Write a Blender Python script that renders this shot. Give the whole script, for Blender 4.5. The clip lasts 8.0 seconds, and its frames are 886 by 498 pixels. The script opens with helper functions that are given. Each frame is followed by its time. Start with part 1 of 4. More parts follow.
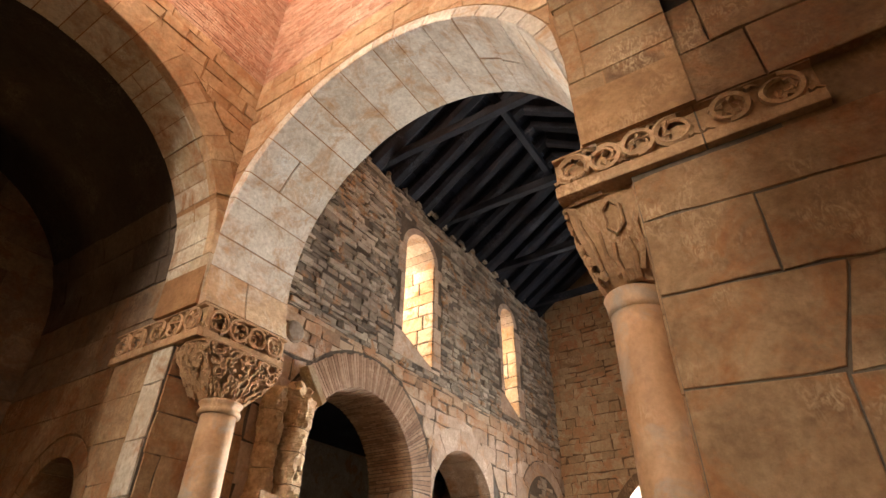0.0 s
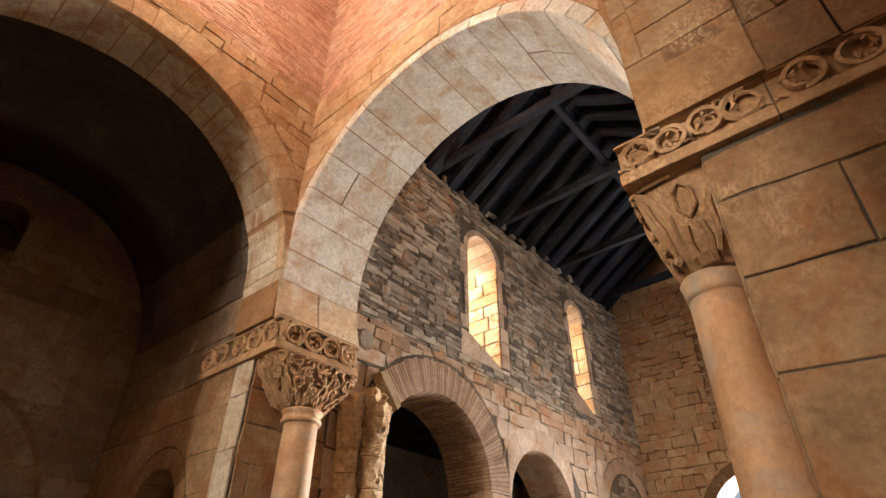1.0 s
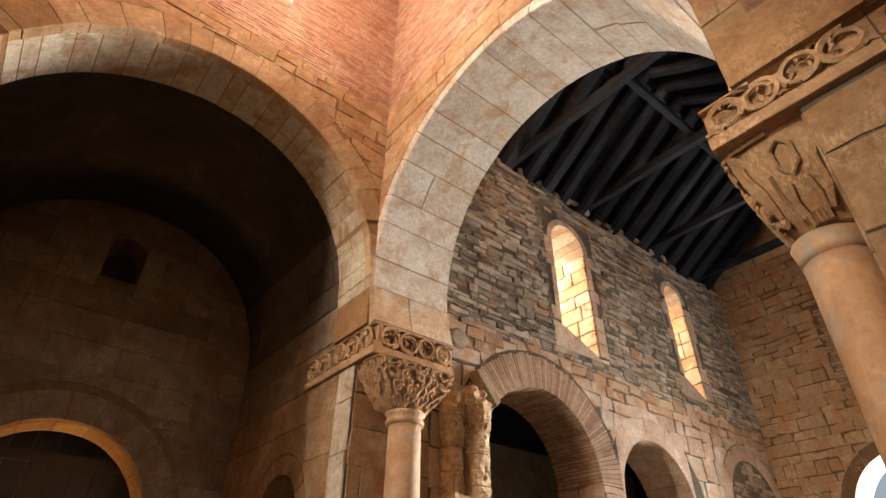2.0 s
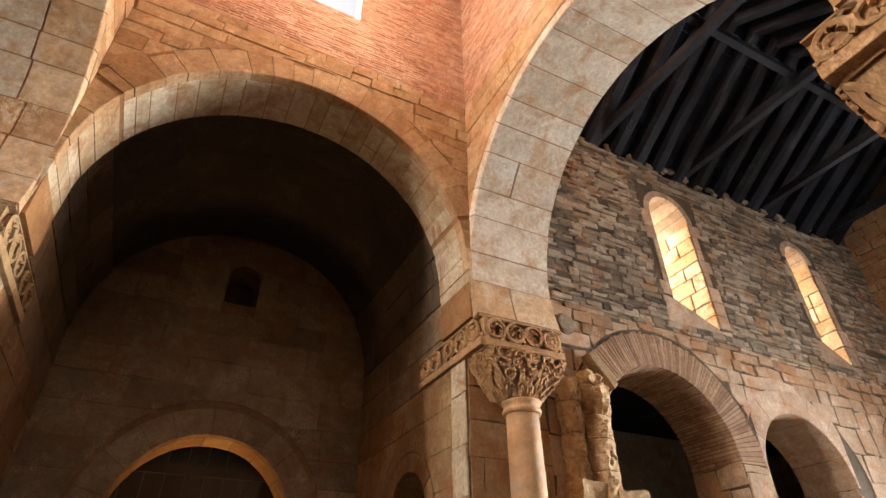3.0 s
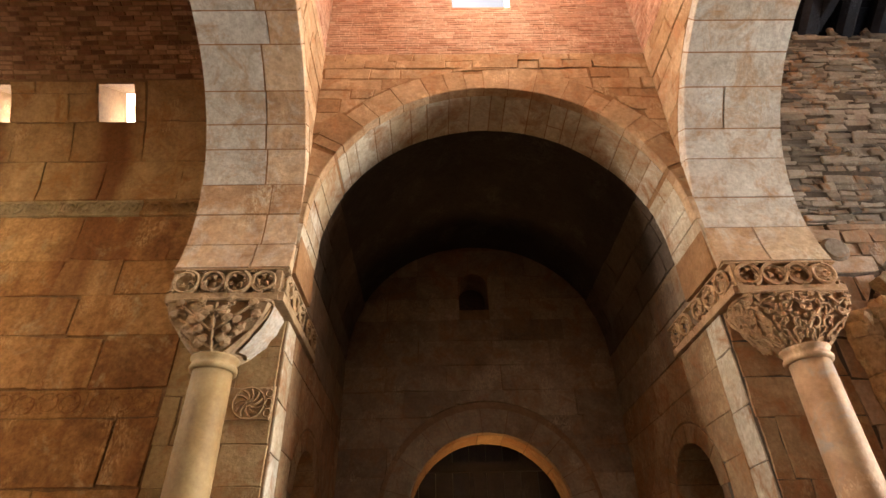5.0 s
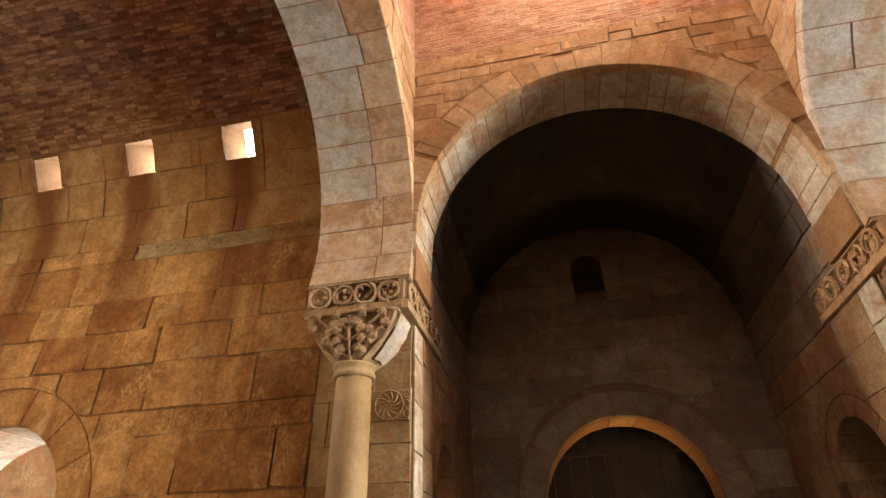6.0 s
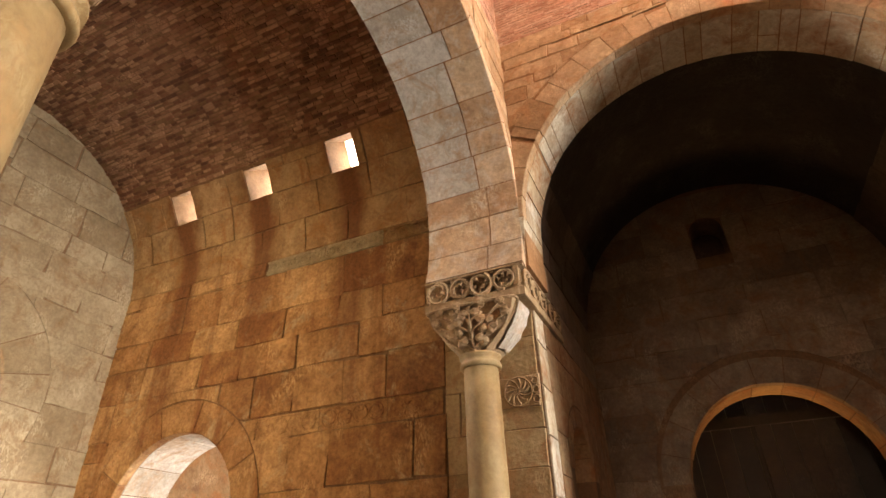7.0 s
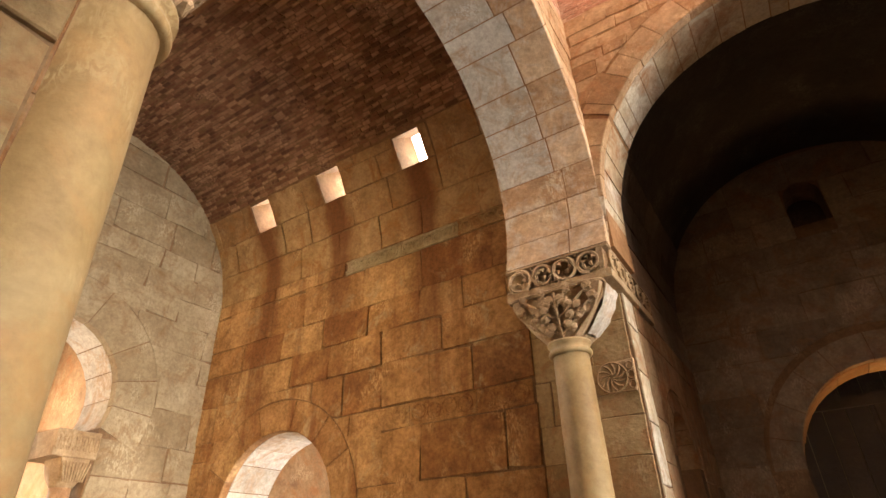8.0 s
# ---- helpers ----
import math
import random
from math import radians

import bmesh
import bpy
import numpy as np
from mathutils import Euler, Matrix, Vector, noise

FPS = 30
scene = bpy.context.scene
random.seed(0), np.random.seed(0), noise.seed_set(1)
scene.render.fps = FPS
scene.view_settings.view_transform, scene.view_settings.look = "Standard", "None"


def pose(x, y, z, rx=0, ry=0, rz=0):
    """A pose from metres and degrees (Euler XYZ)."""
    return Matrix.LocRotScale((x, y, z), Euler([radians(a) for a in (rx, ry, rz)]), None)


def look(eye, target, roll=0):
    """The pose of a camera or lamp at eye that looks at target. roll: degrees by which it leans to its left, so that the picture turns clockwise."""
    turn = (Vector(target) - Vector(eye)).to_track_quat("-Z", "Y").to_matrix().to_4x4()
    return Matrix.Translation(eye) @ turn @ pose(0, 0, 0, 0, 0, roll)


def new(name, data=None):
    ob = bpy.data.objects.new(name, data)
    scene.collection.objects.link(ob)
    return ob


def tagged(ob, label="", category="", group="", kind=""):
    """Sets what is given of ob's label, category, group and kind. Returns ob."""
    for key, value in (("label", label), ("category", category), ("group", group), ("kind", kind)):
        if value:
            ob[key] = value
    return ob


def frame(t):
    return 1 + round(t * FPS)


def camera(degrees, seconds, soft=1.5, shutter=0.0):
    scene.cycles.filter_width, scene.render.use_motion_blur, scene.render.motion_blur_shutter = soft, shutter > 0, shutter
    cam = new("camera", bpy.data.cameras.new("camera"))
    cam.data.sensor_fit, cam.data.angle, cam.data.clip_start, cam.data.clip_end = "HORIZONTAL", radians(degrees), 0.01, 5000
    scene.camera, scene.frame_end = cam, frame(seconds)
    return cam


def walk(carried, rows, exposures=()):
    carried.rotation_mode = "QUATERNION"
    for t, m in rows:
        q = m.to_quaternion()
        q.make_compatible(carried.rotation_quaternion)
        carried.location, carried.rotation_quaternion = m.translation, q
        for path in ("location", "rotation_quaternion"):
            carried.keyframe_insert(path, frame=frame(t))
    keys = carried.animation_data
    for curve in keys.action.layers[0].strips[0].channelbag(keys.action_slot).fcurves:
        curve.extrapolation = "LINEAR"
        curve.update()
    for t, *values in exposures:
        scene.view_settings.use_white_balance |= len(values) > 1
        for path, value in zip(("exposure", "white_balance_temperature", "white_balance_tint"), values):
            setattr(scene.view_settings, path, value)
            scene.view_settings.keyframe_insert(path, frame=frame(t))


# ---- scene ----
PATH = [
    (0.0, (-0.555, -2.488, 1.720), (2.202, -0.658, 3.966), 0.68),
    (0.5, (-0.569, -2.467, 1.704), (2.078, -0.492, 3.961), 0.54),
    (1.0, (-0.585, -2.448, 1.696), (1.911, -0.289, 3.956), 0.52),
    (1.5, (-0.572, -2.440, 1.702), (1.727, -0.065, 3.955), 0.67),
    (3.0, (-0.568, -2.381, 1.596), (0.932, 0.565, 3.849), -0.45),
    (3.5, (-0.576, -2.350, 1.598), (0.604, 0.749, 3.835), -0.73),
    (4.0, (-0.615, -2.327, 1.588), (0.230, 0.888, 3.813), -1.13),
    (4.5, (-0.618, -2.316, 1.562), (-0.164, 0.975, 3.789), -1.41),
    (6.0, (-0.727, -2.508, 1.640), (-1.398, 0.821, 3.752), -1.33),
    (6.5, (-0.744, -2.538, 1.641), (-1.798, 0.712, 3.721), -1.52),
    (7.0, (-0.796, -2.579, 1.659), (-2.182, 0.572, 3.696), -1.98),
    (7.5, (-0.866, -2.592, 1.670), (-2.508, 0.451, 3.680), -2.26),
    (8.0, (-0.935, -2.564, 1.677), (-2.757, 0.379, 3.683), -2.09),
]
cam = camera(78.0, 8.0, soft=1.5)
walk(cam, [(t, look(eye, target, roll)) for t, eye, target, roll in PATH],
     [(0.0, 0.36), (4.5, 0.33), (6.0, 0.3), (8.0, 0.36)])

# ---- light ----
SUN_AZ, SUN_EL = radians(-32), radians(38)
world = bpy.data.worlds.new("sky")
scene.world = world
world.use_nodes = True
wn = world.node_tree
sky = wn.nodes.new("ShaderNodeTexSky")
sky.sky_type, sky.sun_disc = "NISHITA", False
sky.dust_density, sky.ozone_density = 6.0, 0.4
sky.sun_elevation, sky.sun_rotation = SUN_EL, SUN_AZ
wn.links.new(sky.outputs[0], wn.nodes["Background"].inputs[0])
wn.nodes["Background"].inputs[1].default_value = 0.15

sun = new("sun", bpy.data.lights.new("sun", "SUN"))
sun.data.energy, sun.data.angle, sun.data.color = 4.0, radians(0.5), (1.0, 0.9, 0.75)
sun.matrix_world = look((-10, 16, 14.7), (0, 0, 0))


def window_light(name, eye, target, w, h, watts, colour):
    """An area lamp: daylight through one opening, or an added fill."""
    lamp = new(name, bpy.data.lights.new(name, "AREA"))
    lamp.data.shape, lamp.data.size, lamp.data.size_y = "RECTANGLE", w, h
    lamp.data.energy, lamp.data.color = watts, colour
    lamp.matrix_world = look(eye, target)
    return lamp


WARM, WHITE, COOL = (1.0, 0.85, 0.69), (1.0, 0.93, 0.84), (0.93, 0.96, 1.0)
# openings of the lantern tower
window_light("tower_light_s", (0, 2.06, 8.5), (0, -2.2, 8.1), 0.7, 0.96, 80, WHITE)
window_light("tower_light_n", (0, -2.3, 8.6), (0, 1.6, 8.6), 0.7, 0.9, 8, WHITE)
window_light("tower_light_w", (2.4, 0, 8.6), (-1.2, 0.3, 7.4), 0.7, 0.9, 290, WARM)
window_light("tower_light_e", (-2.4, 0, 8.6), (1.2, 0.3, 7.4), 0.7, 0.9, 285, WARM)
# nave: west door, west window, clerestory
window_light("door_light_w", (14.5, 0, 2.2), (3, 0, 3.0), 2.6, 4.0, 3300, (1.0, 0.97, 0.92))
window_light("window_light_w", (16.0, 0, 7.2), (-1.9, 0.0, 3.0), 2.4, 2.4, 9000, (1.0, 0.94, 0.84))
for wx in (5.65, 8.75):
    window_light("nave_light_s", (wx - 0.2, 2.95, 6.3), (wx + 0.35, 2.3, 6.1), 0.5, 1.8, 34, (1.0, 0.86, 0.66))
    window_light("nave_light_n", (wx, -2.95, 6.2), (wx, 2.0, 5.2), 0.6, 1.7, 38 if wx < 7 else 85, COOL)
# chancel: high windows, side arches, apse
for wx in (-4.04, -5.37, -6.68):
    window_light("chancel_light_s", (wx + 0.06, 2.26, 6.5), (wx - 0.1, 1.6, 6.1), 0.16, 0.2, 9, WHITE)
    window_light("chancel_light_n", (wx, -2.26, 6.5), (wx, 0, 5.2), 0.3, 0.3, 20, (1.0, 0.76, 0.46))
window_light("apse_light", (-11.2, 0, 3.4), (-8, 0, 3.6), 1.2, 1.8, 190, (1.0, 0.9, 0.72))
window_light("chamber_light_s", (-4.0, 4.0, 2.3), (-7.0, 2.5, 2.7), 0.8, 1.4, 190, WHITE)
window_light("chamber_light_n", (-6.3, -4.4, 1.6), (-5.6, 0.5, 5.2), 1.0, 1.2, 230, (1.0, 0.72, 0.4))
# window over the apse arch
window_light("window_light_e", (-12.6, -0.3, 6.85), (1.9, 0.0, 3.0), 3.4, 2.4, 9500, WHITE)
# fill added in the north door, behind the walk, to lift the end wall
door_light_n = window_light("door_light_n", (0, -5.5, 1.7), (0, 5.2, 2.3), 0.8, 1.8, 3.5, WHITE)
door_light_n.data.spread = radians(32)
# added lamp, hidden low beyond the south door, to tint its arch orange
porch_light = window_light("porch_light", (0.1, 5.9, 1.2), (0.05, 5.6, 3.6), 1.4, 0.3, 6, (1.0, 0.55, 0.2))
porch_light.data.spread = radians(70)


# ---- materials ----
def ramp(nt, fac, stops):
    n = nt.nodes.new("ShaderNodeValToRGB")
    while len(n.color_ramp.elements) < len(stops):
        n.color_ramp.elements.new(0.5)
    for e, (p, c) in zip(n.color_ramp.elements, stops):
        e.position, e.color = p, (*c, 1)
    nt.links.new(fac, n.inputs[0])
    return n.outputs[0]


def mixed(nt, fac, a, b, blend="MIX"):
    n = nt.nodes.new("ShaderNodeMix")
    n.data_type, n.blend_type = "RGBA", blend
    for sock, v in ((n.inputs[0], fac), (n.inputs[6], a), (n.inputs[7], b)):
        if isinstance(v, (int, float)):
            sock.default_value = v
        elif isinstance(v, tuple):
            sock.default_value = (*v, 1)
        else:
            nt.links.new(v, sock)
    return n.outputs[2]


def noise_tex(nt, vec, scale, detail=5, rough=0.6, dist=0.0):
    n = nt.nodes.new("ShaderNodeTexNoise")
    n.inputs["Scale"].default_value, n.inputs["Detail"].default_value = scale, detail
    n.inputs["Roughness"].default_value, n.inputs["Distortion"].default_value = rough, dist
    nt.links.new(vec, n.inputs["Vector"])
    return n.outputs[0]


def stretched(nt, vec, s):
    n = nt.nodes.new("ShaderNodeMapping")
    n.inputs["Scale"].default_value = s
    nt.links.new(vec, n.inputs["Vector"])
    return n.outputs[0]


def stone(name, dark, mid, light, patch=None, patch_at=0.56, grain=26, rough=0.9, bump=0.5, island=False, vary=0.6, run=None, size=1.0, soft=0.055, streaks=None, contrast=0.4, gloss=0.4, clouds=0.45):
    """A weathered mineral surface: tone per piece, blotches, grain, pits and, where asked, patches and vertical runs."""
    m = bpy.data.materials.new(name)
    m.use_nodes = True
    nt = m.node_tree
    bsdf = nt.nodes["Principled BSDF"]
    geo = nt.nodes.new("ShaderNodeNewGeometry")
    pos = geo.outputs["Position"]
    if island:
        rnd = geo.outputs["Random Per Island"]
    else:
        rnd = nt.nodes.new("ShaderNodeObjectInfo").outputs["Random"]
    blotch = noise_tex(nt, pos, 1.7 * size, 6, 0.62, 0.4)
    fine = noise_tex(nt, pos, grain, 6, 0.65)
    tone = ramp(nt, blotch, [(0.3, dark), (0.5, mid), (0.68, light)])
    piece = ramp(nt, rnd, [(0.0, dark), (0.35, mid), (0.7, light), (1.0, mid)])
    col = mixed(nt, vary, tone, piece)
    # clouding at hand's width, over each piece
    cloud = ramp(nt, noise_tex(nt, pos, 5.5 * size, 7, 0.75, 0.25), [(0.32, (0.55, 0.47, 0.42)), (0.5, (0.95, 0.93, 0.9)), (0.68, (1.3, 1.32, 1.36))])
    col = mixed(nt, clouds, col, cloud, "MULTIPLY")
    # broad damp stains, and pale rubbed places with fine pecking
    stain = ramp(nt, noise_tex(nt, pos, 0.95 * size, 8, 0.72, 0.9), [(0.54, (1, 1, 1)), (0.7, (0.58, 0.5, 0.44))])
    col = mixed(nt, clouds, col, stain, "MULTIPLY")
    rubbed = ramp(nt, noise_tex(nt, pos, 2.4 * size, 3, 0.5, 0.3), [(0.54, (0, 0, 0)), (0.68, (0.6, 0.6, 0.6))])
    pecked = ramp(nt, noise_tex(nt, stretched(nt, pos, (1.0, 1.0, 0.45)), 30, 3, 0.6, 1.6), [(0.46, (0, 0, 0)), (0.6, (1, 1, 1))])
    col = mixed(nt, mixed(nt, 1.0, rubbed, pecked, "MULTIPLY"), col, tuple(min(0.8, c * 1.3 + 0.03) for c in light))
    if patch:
        mask = ramp(nt, noise_tex(nt, pos, 3.1 * size, 7, 0.7, 0.8), [(patch_at - soft, (0, 0, 0)), (patch_at + soft, (1, 1, 1))])
        col = mixed(nt, mask, col, patch)
    if run:
        mask = ramp(nt, noise_tex(nt, stretched(nt, pos, (2.6, 2.6, 0.16)), 1.6, 4, 0.55), [(0.5, (0, 0, 0)), (0.66, (0.75, 0.75, 0.75))])
        col = mixed(nt, mask, col, run)
    if streaks:
        # rust-brown runs below the windows
        sep = nt.nodes.new("ShaderNodeSeparateXYZ")
        nt.links.new(pos, sep.inputs[0])
        warp = nt.nodes.new("ShaderNodeMath")
        warp.operation, warp.inputs[1].default_value = "MULTIPLY_ADD", 0.5
        nt.links.new(noise_tex(nt, stretched(nt, pos, (1, 1, 0.35)), 1.8, 5), warp.inputs[0])
        nt.links.new(sep.outputs[0], warp.inputs[2])
        span = nt.nodes.new("ShaderNodeMapRange")
        span.inputs[1].default_value, span.inputs[2].default_value = -8.0, -3.0
        nt.links.new(warp.outputs[0], span.inputs[0])
        stops = []
        for x in streaks:
            p = (x + 0.25 + 8.0) / 5.0
            stops += [(p - 0.06, (0, 0, 0)), (p - 0.02, (0.9, 0.9, 0.9)), (p + 0.02, (0.9, 0.9, 0.9)), (p + 0.06, (0, 0, 0))]
        along = ramp(nt, span.outputs[0], stops)
        fade = nt.nodes.new("ShaderNodeMapRange")
        fade.inputs[1].default_value, fade.inputs[2].default_value = 2.6, 5.6
        nt.links.new(sep.outputs[2], fade.inputs[0])
        col = mixed(nt, mixed(nt, 1.0, along, ramp(nt, fade.outputs[0], [(0.0, (0.15, 0.15, 0.15)), (1.0, (1, 1, 1))]), "MULTIPLY"), col, (0.17, 0.058, 0.015))
    col = mixed(nt, contrast, col, ramp(nt, fine, [(0.3, (0.35, 0.3, 0.26)), (0.62, (1, 1, 1))]), "MULTIPLY")
    nt.links.new(col, bsdf.inputs["Base Color"])
    bsdf.inputs["Roughness"].default_value = rough
    bsdf.inputs["Specular IOR Level"].default_value = gloss
    b1 = nt.nodes.new("ShaderNodeBump")
    b1.inputs["Strength"].default_value, b1.inputs["Distance"].default_value = bump, 0.012
    nt.links.new(noise_tex(nt, pos, 14, 8, 0.7), b1.inputs["Height"])
    b2 = nt.nodes.new("ShaderNodeBump")
    b2.inputs["Strength"].default_value, b2.inputs["Distance"].default_value = bump * 0.8, 0.03
    nt.links.new(noise_tex(nt, pos, 3.6, 4, 0.55), b2.inputs["Height"])
    nt.links.new(b1.outputs[0], b2.inputs["Normal"])
    nt.links.new(b2.outputs[0], bsdf.inputs["Normal"])
    return m


ASHLAR = stone("sandstone", (0.19, 0.096, 0.042), (0.33, 0.19, 0.092), (0.47, 0.315, 0.17), patch=(0.33, 0.145, 0.055), patch_at=0.56, soft=0.08, bump=1.0, clouds=0.65)
SPANDREL = stone("orange_sandstone", (0.34, 0.18, 0.08), (0.48, 0.295, 0.155), (0.6, 0.42, 0.25), patch=(0.43, 0.21, 0.09), patch_at=0.58, soft=0.08, bump=1.0, clouds=0.6)
RUNS = stone("stained_sandstone", (0.24, 0.1, 0.033), (0.41, 0.215, 0.083), (0.58, 0.37, 0.175), patch=(0.52, 0.4, 0.24), patch_at=0.64, soft=0.08, streaks=(-6.68, -5.37, -4.04), bump=1.0, vary=0.6, clouds=0.9, contrast=0.6, run=(0.22, 0.08, 0.022))
RUNS_TOP = stone("stained_pale_sandstone", (0.29, 0.16, 0.065), (0.43, 0.27, 0.125), (0.54, 0.38, 0.2), patch=(0.36, 0.175, 0.06), patch_at=0.58, soft=0.08, streaks=(-6.68, -5.37, -4.04), bump=1.0, vary=0.7, clouds=0.7)
PALE = stone("limewashed_stone", (0.5, 0.42, 0.33), (0.63, 0.56, 0.475), (0.7, 0.65, 0.58), patch=(0.48, 0.29, 0.15), patch_at=0.58, soft=0.1, vary=0.7, bump=0.9, clouds=0.5)
WORN = stone("worn_orange_limewash", (0.42, 0.23, 0.11), (0.56, 0.355, 0.195), (0.66, 0.49, 0.32), patch=(0.62, 0.53, 0.42), patch_at=0.58, soft=0.1, bump=1.0, clouds=0.6)
JOINT = stone("rusty_joint", (0.2, 0.09, 0.035), (0.32, 0.16, 0.065), (0.42, 0.24, 0.11))
WOOD = stone("old_wood", (0.035, 0.018, 0.008), (0.06, 0.032, 0.015), (0.09, 0.05, 0.025), rough=0.7, bump=0.4)
DULL = stone("dull_limewash", (0.46, 0.39, 0.3), (0.58, 0.53, 0.45), (0.66, 0.62, 0.55), patch=(0.42, 0.25, 0.12), patch_at=0.58, soft=0.1, vary=0.65, bump=0.9, clouds=0.55)
# limewash of the soffits; also paints the light strip on the jambs
SOFFIT_AND_STRIP = stone("limewash_and_lit_strip", (0.42, 0.3, 0.17), (0.55, 0.44, 0.3), (0.64, 0.57, 0.46), patch=(0.36, 0.17, 0.07), patch_at=0.57, soft=0.1, vary=0.6, bump=0.7)
YELLOW = stone("yellow_sandstone", (0.27, 0.17, 0.075), (0.38, 0.255, 0.12), (0.48, 0.345, 0.18), patch=(0.34, 0.16, 0.06), patch_at=0.58, soft=0.09, bump=0.9, clouds=0.6)
GREYSTONE = stone("pale_sandstone", (0.26, 0.18, 0.095), (0.37, 0.275, 0.16), (0.47, 0.37, 0.235), patch=(0.28, 0.165, 0.075), patch_at=0.6, soft=0.09, bump=0.8)
CARVED = stone("carved_stone", (0.34, 0.21, 0.1), (0.46, 0.31, 0.17), (0.55, 0.41, 0.25), grain=40, bump=0.8, vary=0.2, clouds=0.6)
CARVED_WARM = stone("warm_carved_stone", (0.36, 0.19, 0.085), (0.48, 0.28, 0.14), (0.58, 0.38, 0.21), grain=40, bump=0.8, vary=0.2, clouds=0.6)
SHAFT = stone("warm_column_stone", (0.38, 0.19, 0.085), (0.5, 0.28, 0.14), (0.6, 0.4, 0.23), rough=0.65, bump=0.4, vary=0.1, contrast=0.25, patch=(0.4, 0.31, 0.23), patch_at=0.6, soft=0.08)
SHAFT_PALE = stone("pale_column_stone", (0.28, 0.16, 0.06), (0.36, 0.235, 0.1), (0.43, 0.31, 0.155), rough=0.65, bump=0.3, vary=0.1, contrast=0.2, patch=(0.4, 0.23, 0.09), patch_at=0.62, soft=0.08)
MORTAR = stone("mortar", (0.12, 0.062, 0.028), (0.21, 0.115, 0.053), (0.31, 0.19, 0.095), bump=0.8)
DARK_MORTAR = stone("earth_mortar", (0.06, 0.045, 0.03), (0.11, 0.08, 0.055), (0.2, 0.15, 0.1), bump=0.8)
SLATES = ((0.085, 0.07, 0.055), (0.25, 0.195, 0.145), (0.5, 0.415, 0.32))
RUBBLE = stone("slate_rubble", *SLATES, patch=(0.36, 0.19, 0.09), patch_at=0.58, vary=0.8, bump=1.0)
RUBBLE_I = stone("slate_rubble_small", *SLATES, patch=(0.36, 0.19, 0.09), patch_at=0.58, vary=0.8, bump=1.0, island=True)
BRICK_I = stone("tower_brick", (0.4, 0.18, 0.11), (0.52, 0.28, 0.18), (0.66, 0.44, 0.32), island=True, vary=0.6, bump=0.8)
BRICK = stone("tower_brick_piece", (0.4, 0.18, 0.11), (0.52, 0.28, 0.18), (0.66, 0.44, 0.32), vary=0.6, bump=0.8)
VAULT_I = stone("vault_brick", (0.13, 0.058, 0.03), (0.25, 0.12, 0.062), (0.52, 0.32, 0.19), island=True, vary=0.85, bump=0.8)
VAULT = stone("vault_brick_piece", (0.13, 0.058, 0.03), (0.25, 0.12, 0.062), (0.52, 0.32, 0.19), vary=0.85, bump=0.8)
ARCH_BRICK = stone("arch_brick", (0.24, 0.13, 0.075), (0.37, 0.23, 0.14), (0.48, 0.33, 0.22), vary=0.75)
ROUGH = stone("broken_stone", (0.34, 0.2, 0.1), (0.56, 0.37, 0.2), (0.68, 0.5, 0.32), bump=1.0, vary=0.2, size=3.0, contrast=0.6)
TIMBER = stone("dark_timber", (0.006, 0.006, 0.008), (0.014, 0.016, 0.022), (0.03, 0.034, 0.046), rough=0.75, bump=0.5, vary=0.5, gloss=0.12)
PINK = stone("brick_mortar", (0.48, 0.29, 0.19), (0.58, 0.38, 0.26), (0.66, 0.47, 0.34), bump=0.8)
FLAGS = stone("floor_flags", (0.06, 0.052, 0.045), (0.09, 0.08, 0.068), (0.13, 0.115, 0.095))
# greyish-brown stone, darkened further with the south arm's shade
SHADED_BROWN = stone("shaded_brown_sandstone", (0.14, 0.09, 0.054), (0.24, 0.165, 0.105), (0.33, 0.24, 0.155), patch=(0.23, 0.12, 0.055), patch_at=0.58, soft=0.08, bump=1.0, clouds=0.6)
# sandstone with shade painted in, between the end wall and the vault
SHADED_HAUNCH = stone("shaded_haunch_sandstone", (0.06, 0.042, 0.028), (0.1, 0.07, 0.047), (0.15, 0.108, 0.073), bump=1.0, clouds=0.6)
# near-black on purpose: the unlit vault's shade is in this colour
VAULT_SHADE = stone("shaded_vault_stone", (0.026, 0.019, 0.014), (0.044, 0.032, 0.024), (0.07, 0.052, 0.038), bump=0.9)
EARTH = stone("ground_earth", (0.14, 0.1, 0.06), (0.2, 0.15, 0.09), (0.26, 0.2, 0.12))


# ---- building tools ----
def part(name, bm, material, parent=None, label=""):
    """Links a bmesh as one mesh object under a thing or part."""
    bmesh.ops.recalc_face_normals(bm, faces=bm.faces)
    me = bpy.data.meshes.new(name)
    bm.to_mesh(me)
    bm.free()
    me.materials.append(material)
    ob = new(name, me)
    ob.parent = parent
    if label:
        ob["label"] = label
    return ob


def setting(name, bm, material, label, category):
    return tagged(part(name, bm, material), label, category, kind="structure")


def plane_map(o, u, v, n):
    o, u, v, n = Vector(o), Vector(u), Vector(v), Vector(n)
    return lambda a, b, d: o + u * a + v * b + n * d


def ring_map(base, cu, cv):
    """Polar over another map: a = angle, b = radius."""
    return lambda a, b, d: base(cu + b * math.cos(a), cv + b * math.sin(a), d)


def barrel_map(zc):
    """Inside of a barrel along x: a = x, b = arc length from the south springing, d inwards. r is set by the radius."""
    def m(r):
        return lambda a, b, d: Vector((a, (r - d) * math.cos(b / r), zc + (r - d) * math.sin(b / r)))
    return m


def arc_points(cu, cv, r, a0, a1, n):
    return [(cu + r * math.cos(a0 + (a1 - a0) * i / n), cv + r * math.sin(a0 + (a1 - a0) * i / n)) for i in range(n + 1)]


